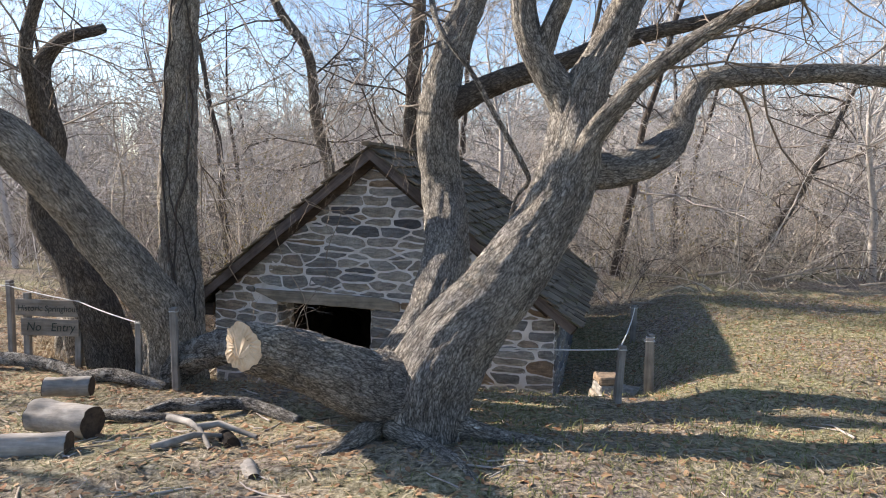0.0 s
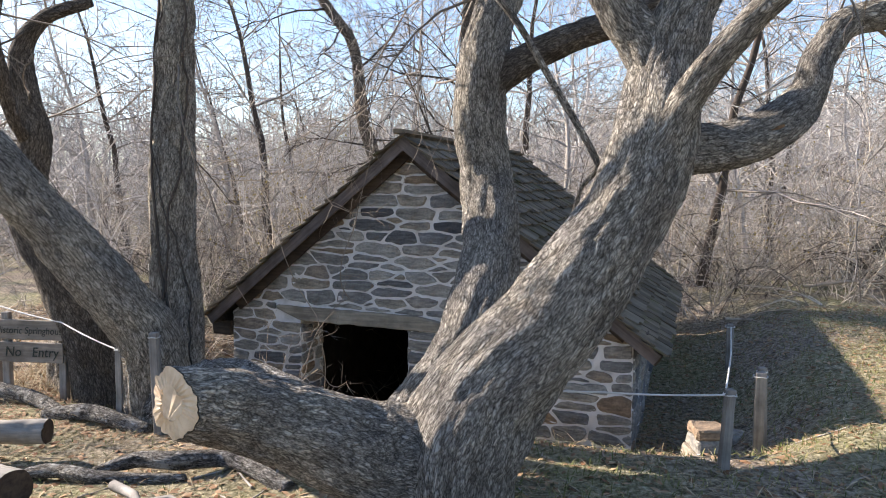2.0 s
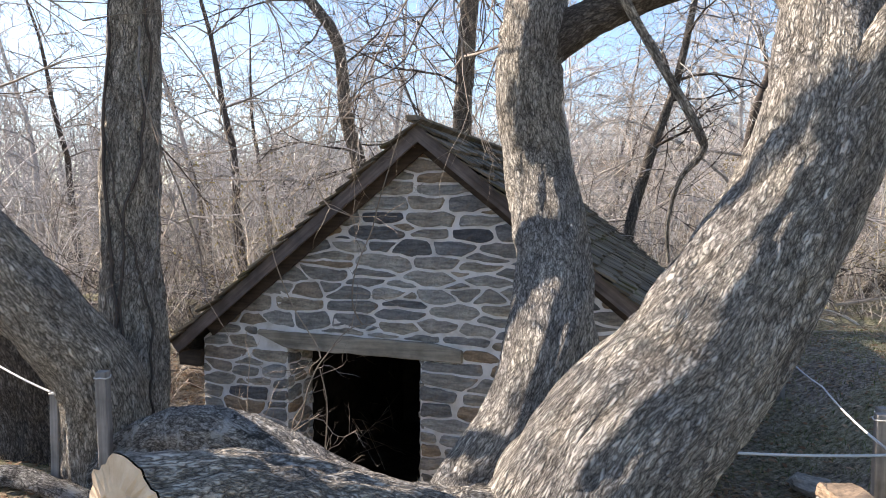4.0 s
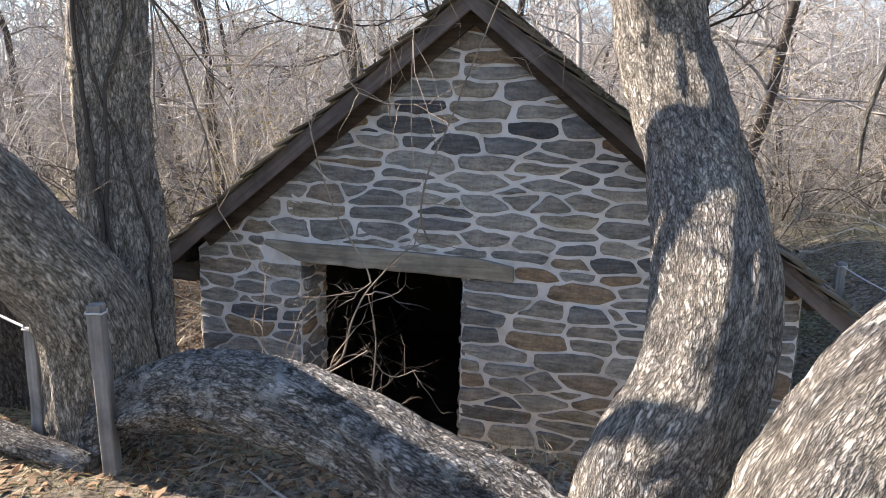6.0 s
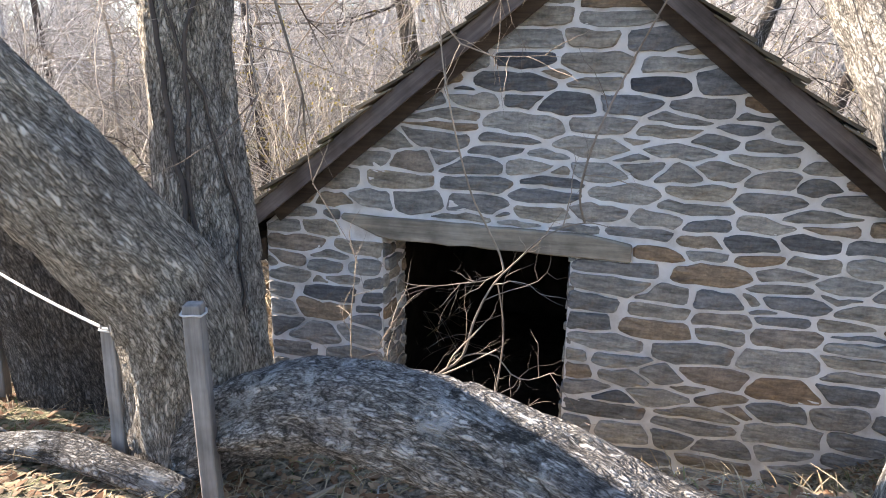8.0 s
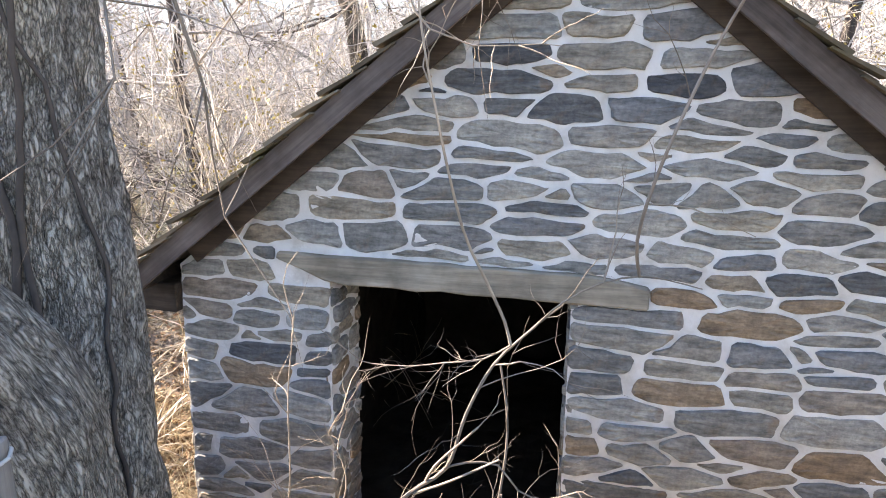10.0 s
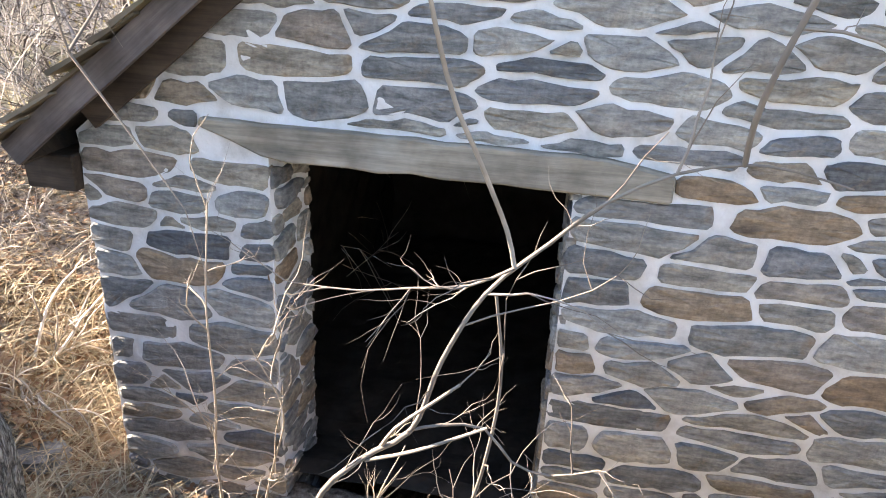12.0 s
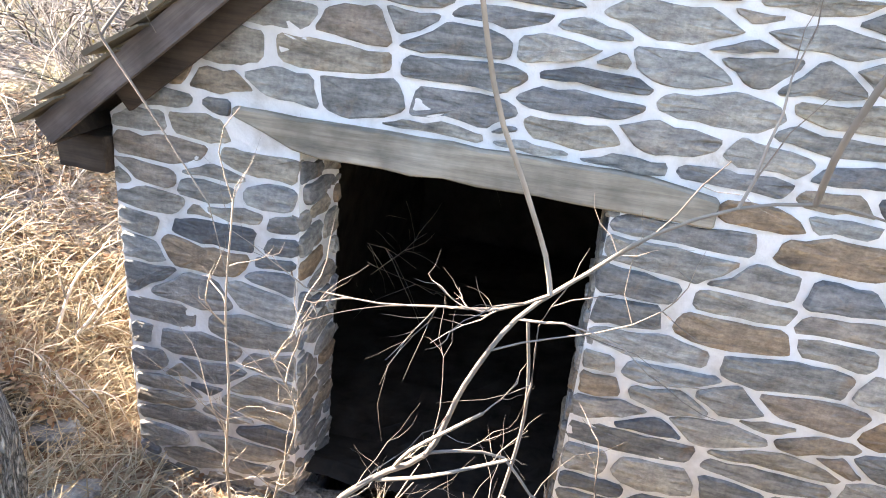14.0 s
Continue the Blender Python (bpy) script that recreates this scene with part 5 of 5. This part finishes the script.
def roof_brush():
    """Thin drooping branches hanging over the roof's near slope."""
    g = np.random.default_rng(19)
    top = thing("overhanging_branch", "bare drooping branches hanging over the roof edge", "branch")
    for x, y, z, dx, dz, n in ((-1.7, 7.7, 1.95, -0.8, -0.25, 1.3), (-1.4, 7.3, 2.1, 0.05, -1.0, 0.9), (-0.75, 7.25, 2.35, 0.35, -0.8, 0.9), (-2.3, 8.0, 1.5, -0.8, 0.1, 1.1), (-1.2, 7.9, 2.2, -0.7, -0.45, 1.5), (-0.9, 7.9, 2.3, -0.9, -0.35, 1.6), (-2.0, 7.9, 1.6, -0.6, -0.4, 1.2), (-0.6, 7.2, 2.4, -0.9, -0.35, 1.3), (-1.55, 7.45, 1.5, 0.15, -1.0, 0.8), (-1.2, 8.2, 2.0, -0.9, 0.2, 1.2)):
        s = Sticks()
        s.grow(g, (x, y, z), (dx, g.normal(0, 0.1), dz), n, 0.006, 0, 3, 0.45, 0.02, 0.16, 5, 9)
        stem_ = s.make("branch", TWIG_PALE, top)
        spine = s.v[0].reshape(-1, 5, 3).mean(axis=1)
        for _ in range(6):
            k = int(g.integers(2, len(spine)))
            t = Sticks()
            t.grow(g, spine[k], spine[k] - spine[k - 1] + g.normal(0, 0.09, 3), n * g.uniform(0.2, 0.5), 0.0032, 0, 3, 0.45, 0.02, 0.18, 4, 7)
            t.make("twig", TWIG_PALE, stem_)


roof_brush()


# ---- leaf litter and grass ----
def blades(name, label, category, count, where, mat, h0, h1, w, flat, seed):
    g = np.random.default_rng(seed)
    vs, fs = [], []
    for _ in range(count):
        x, y = where(g)
        if not clear(x, y, 0.02) and to_house(x, y)[1] > -0.02:
            continue
        z = land(x, y)
        a, h = g.uniform(0, 2 * math.pi), g.uniform(h0, h1)
        up = g.uniform(*flat)
        d = np.array([math.cos(a) * (1 - up), math.sin(a) * (1 - up), up])
        d /= np.linalg.norm(d)
        sd = np.array([-math.sin(a), math.cos(a), g.uniform(-0.4, 0.4)]) * w * g.uniform(0.6, 1.3)
        p = np.array([x, y, z + 0.002])
        m = p + d * h * 0.55
        e = p + d * h + np.array([math.cos(a), math.sin(a), -0.5]) * h * 0.22
        k = len(vs)
        vs += [tuple(p - sd * 0.6), tuple(p + sd * 0.6), tuple(m + sd), tuple(m - sd), tuple(e + sd * 0.25), tuple(e - sd * 0.25)]
        fs += [(k, k + 1, k + 2, k + 3), (k + 3, k + 2, k + 4, k + 5)]
    o = mesh_object(name, vs, fs, mat)
    tagged(o, label, category, kind="stuff")


def near_right(g):
    return g.uniform(0.2, 7.5), 2.2 + 8.5 * g.random() ** 1.3


def near_left(g):
    return g.uniform(-4.5, 0.8), 2.2 + 4.3 * g.random()


def around(g):
    return g.uniform(-5.0, 7.5), g.uniform(2.2, 11.0)


def by_door(g):
    return g.uniform(-4.0, 1.6), g.uniform(5.6, 8.4)


def left_bank(g):
    return g.uniform(-7.5, -2.6), g.uniform(6.6, 11.5)


def house_left(g):
    return g.uniform(-4.6, -2.55), g.uniform(6.9, 9.8)


def rocks():
    g = np.random.default_rng(44)
    for x, y, r, sq in ((1.45, 6.75, 0.12, 0.6), (1.75, 6.95, 0.15, 0.6), (1.30, 6.45, 0.09, 0.6), (1.62, 6.15, 0.14, 0.45), (2.05, 7.3, 0.13, 0.6), (-2.9, 7.75, 0.14, 0.5), (-3.15, 8.2, 0.12, 0.5), (-2.75, 7.4, 0.16, 0.6), (0.9, 6.55, 0.07, 0.6)):
        bm = bmesh.new()
        bmesh.ops.create_icosphere(bm, subdivisions=3, radius=1.0)
        sd = g.uniform(0, 50)
        for v in bm.verts:
            k = 1 + 0.45 * fbm(v.co.x * 0.9 + sd, v.co.y * 0.9, v.co.z * 0.9, 3)
            q = v.co * r * k
            v.co = Vector((q.x * 1.3, q.y, max(-0.4, min(0.75, q.z / r)) * r * sq))
        top = part("rock", bm, STONE, None)
        top.matrix_world = pose(x, y, land(x, y) + 0.02, 0, 0, g.uniform(0, 180))
        tagged(top, "grey angular fieldstone lying on the ground", "rock", "rocks beside the house")


rocks()


def stone_stack():
    z = land(1.40, 5.62) - 0.02
    top = thing("stone_stack", "small stack of flat weathered slabs beside a stake", "stone stack", pose(1.40, 5.62, z, 0, 0, 8))
    for k, (w, d, h) in enumerate(((0.13, 0.12, 0.085), (0.11, 0.11, 0.075), (0.12, 0.10, 0.07))):
        base = (0.0, 0.087, 0.164)[k]
        part("slab", rough_box(-w + 0.01 * k, w - 0.012 * k, -d, d, base, base + h, 0.012, 5, 0.016, 3 + k), STONE, top)


stone_stack()


def fallen_branches():
    g = np.random.default_rng(52)
    for x, y, dx, dy, n in ((4.3, 11.5, 1.0, 0.1, 2.2), (4.6, 11.8, 1.0, -0.15, 2.6), (5.3, 11.3, 0.9, 0.3, 1.8), (6.6, 10.8, 1.0, 0.0, 1.6), (2.9, 10.4, 0.8, 0.5, 1.2)):
        s = Sticks()
        s.grow(g, (x, y, land(x, y) + 0.18), (dx, dy, 0.12), n, 0.025, 2, 3, 0.4, 0.03, 0.10, 6, 7)
        tagged(s.make("fallen_branch", TWIG_PALE), "pale dead branch lying on the bank", "branch", "dead branches on the bank")


fallen_branches()


def stump():
    o = limb("stump", [(-3.78, 7.35, -0.7, 0.36), (-3.78, 7.35, -0.4, 0.34), (-3.77, 7.34, -0.1, 0.32), (-3.77, 7.34, 0.06, 0.30)], BARK_BROWN, None, "", 48, 0.04, seed=80.0, lumps=0.2)
    tagged(o, "broad brown mossy tree stump behind the sign", "stump")


stump()
blades("dry_grass", "bleached dry grass on the bank", "dry grass", 9000, left_bank, STRAW, 0.05, 0.22, 0.003, (0.05, 0.55), 11)
blades("leaf_litter", "reddish-brown fallen leaves on the bank", "fallen leaves", 7000, left_bank, LEAF, 0.03, 0.07, 0.016, (0.02, 0.35), 12)
blades("dry_stems", "bleached broken weed stems beside the house", "dry grass", 6000, house_left, STRAW, 0.08, 0.34, 0.003, (0.05, 0.6), 13)
blades("leaf_litter", "orange-brown leaves drifted beside the house", "fallen leaves", 9000, house_left, LEAF, 0.03, 0.07, 0.018, (0.02, 0.35), 14)
blades("grass", "short patchy green-tan spring grass", "grass", 34000, near_right, GRASS, 0.02, 0.075, 0.0028, (0.25, 0.8), 1)
blades("grass", "sparse short grass among litter", "grass", 5000, near_left, GRASS, 0.015, 0.055, 0.0026, (0.2, 0.7), 2)
blades("dry_grass", "flattened dry straw-coloured grass", "dry grass", 34000, around, STRAW, 0.03, 0.11, 0.0026, (0.03, 0.35), 3)
blades("leaf_litter", "brown fallen leaves on the ground", "fallen leaves", 17000, around, LEAF, 0.025, 0.06, 0.014, (0.02, 0.3), 4)
blades("leaf_litter", "brown fallen leaves before the doorway", "fallen leaves", 7000, by_door, LEAF, 0.02, 0.05, 0.012, (0.02, 0.35), 6)
blades("dry_stems", "thin dry stems before the doorway", "dry grass", 5000, by_door, STRAW, 0.04, 0.16, 0.002, (0.03, 0.5), 7)
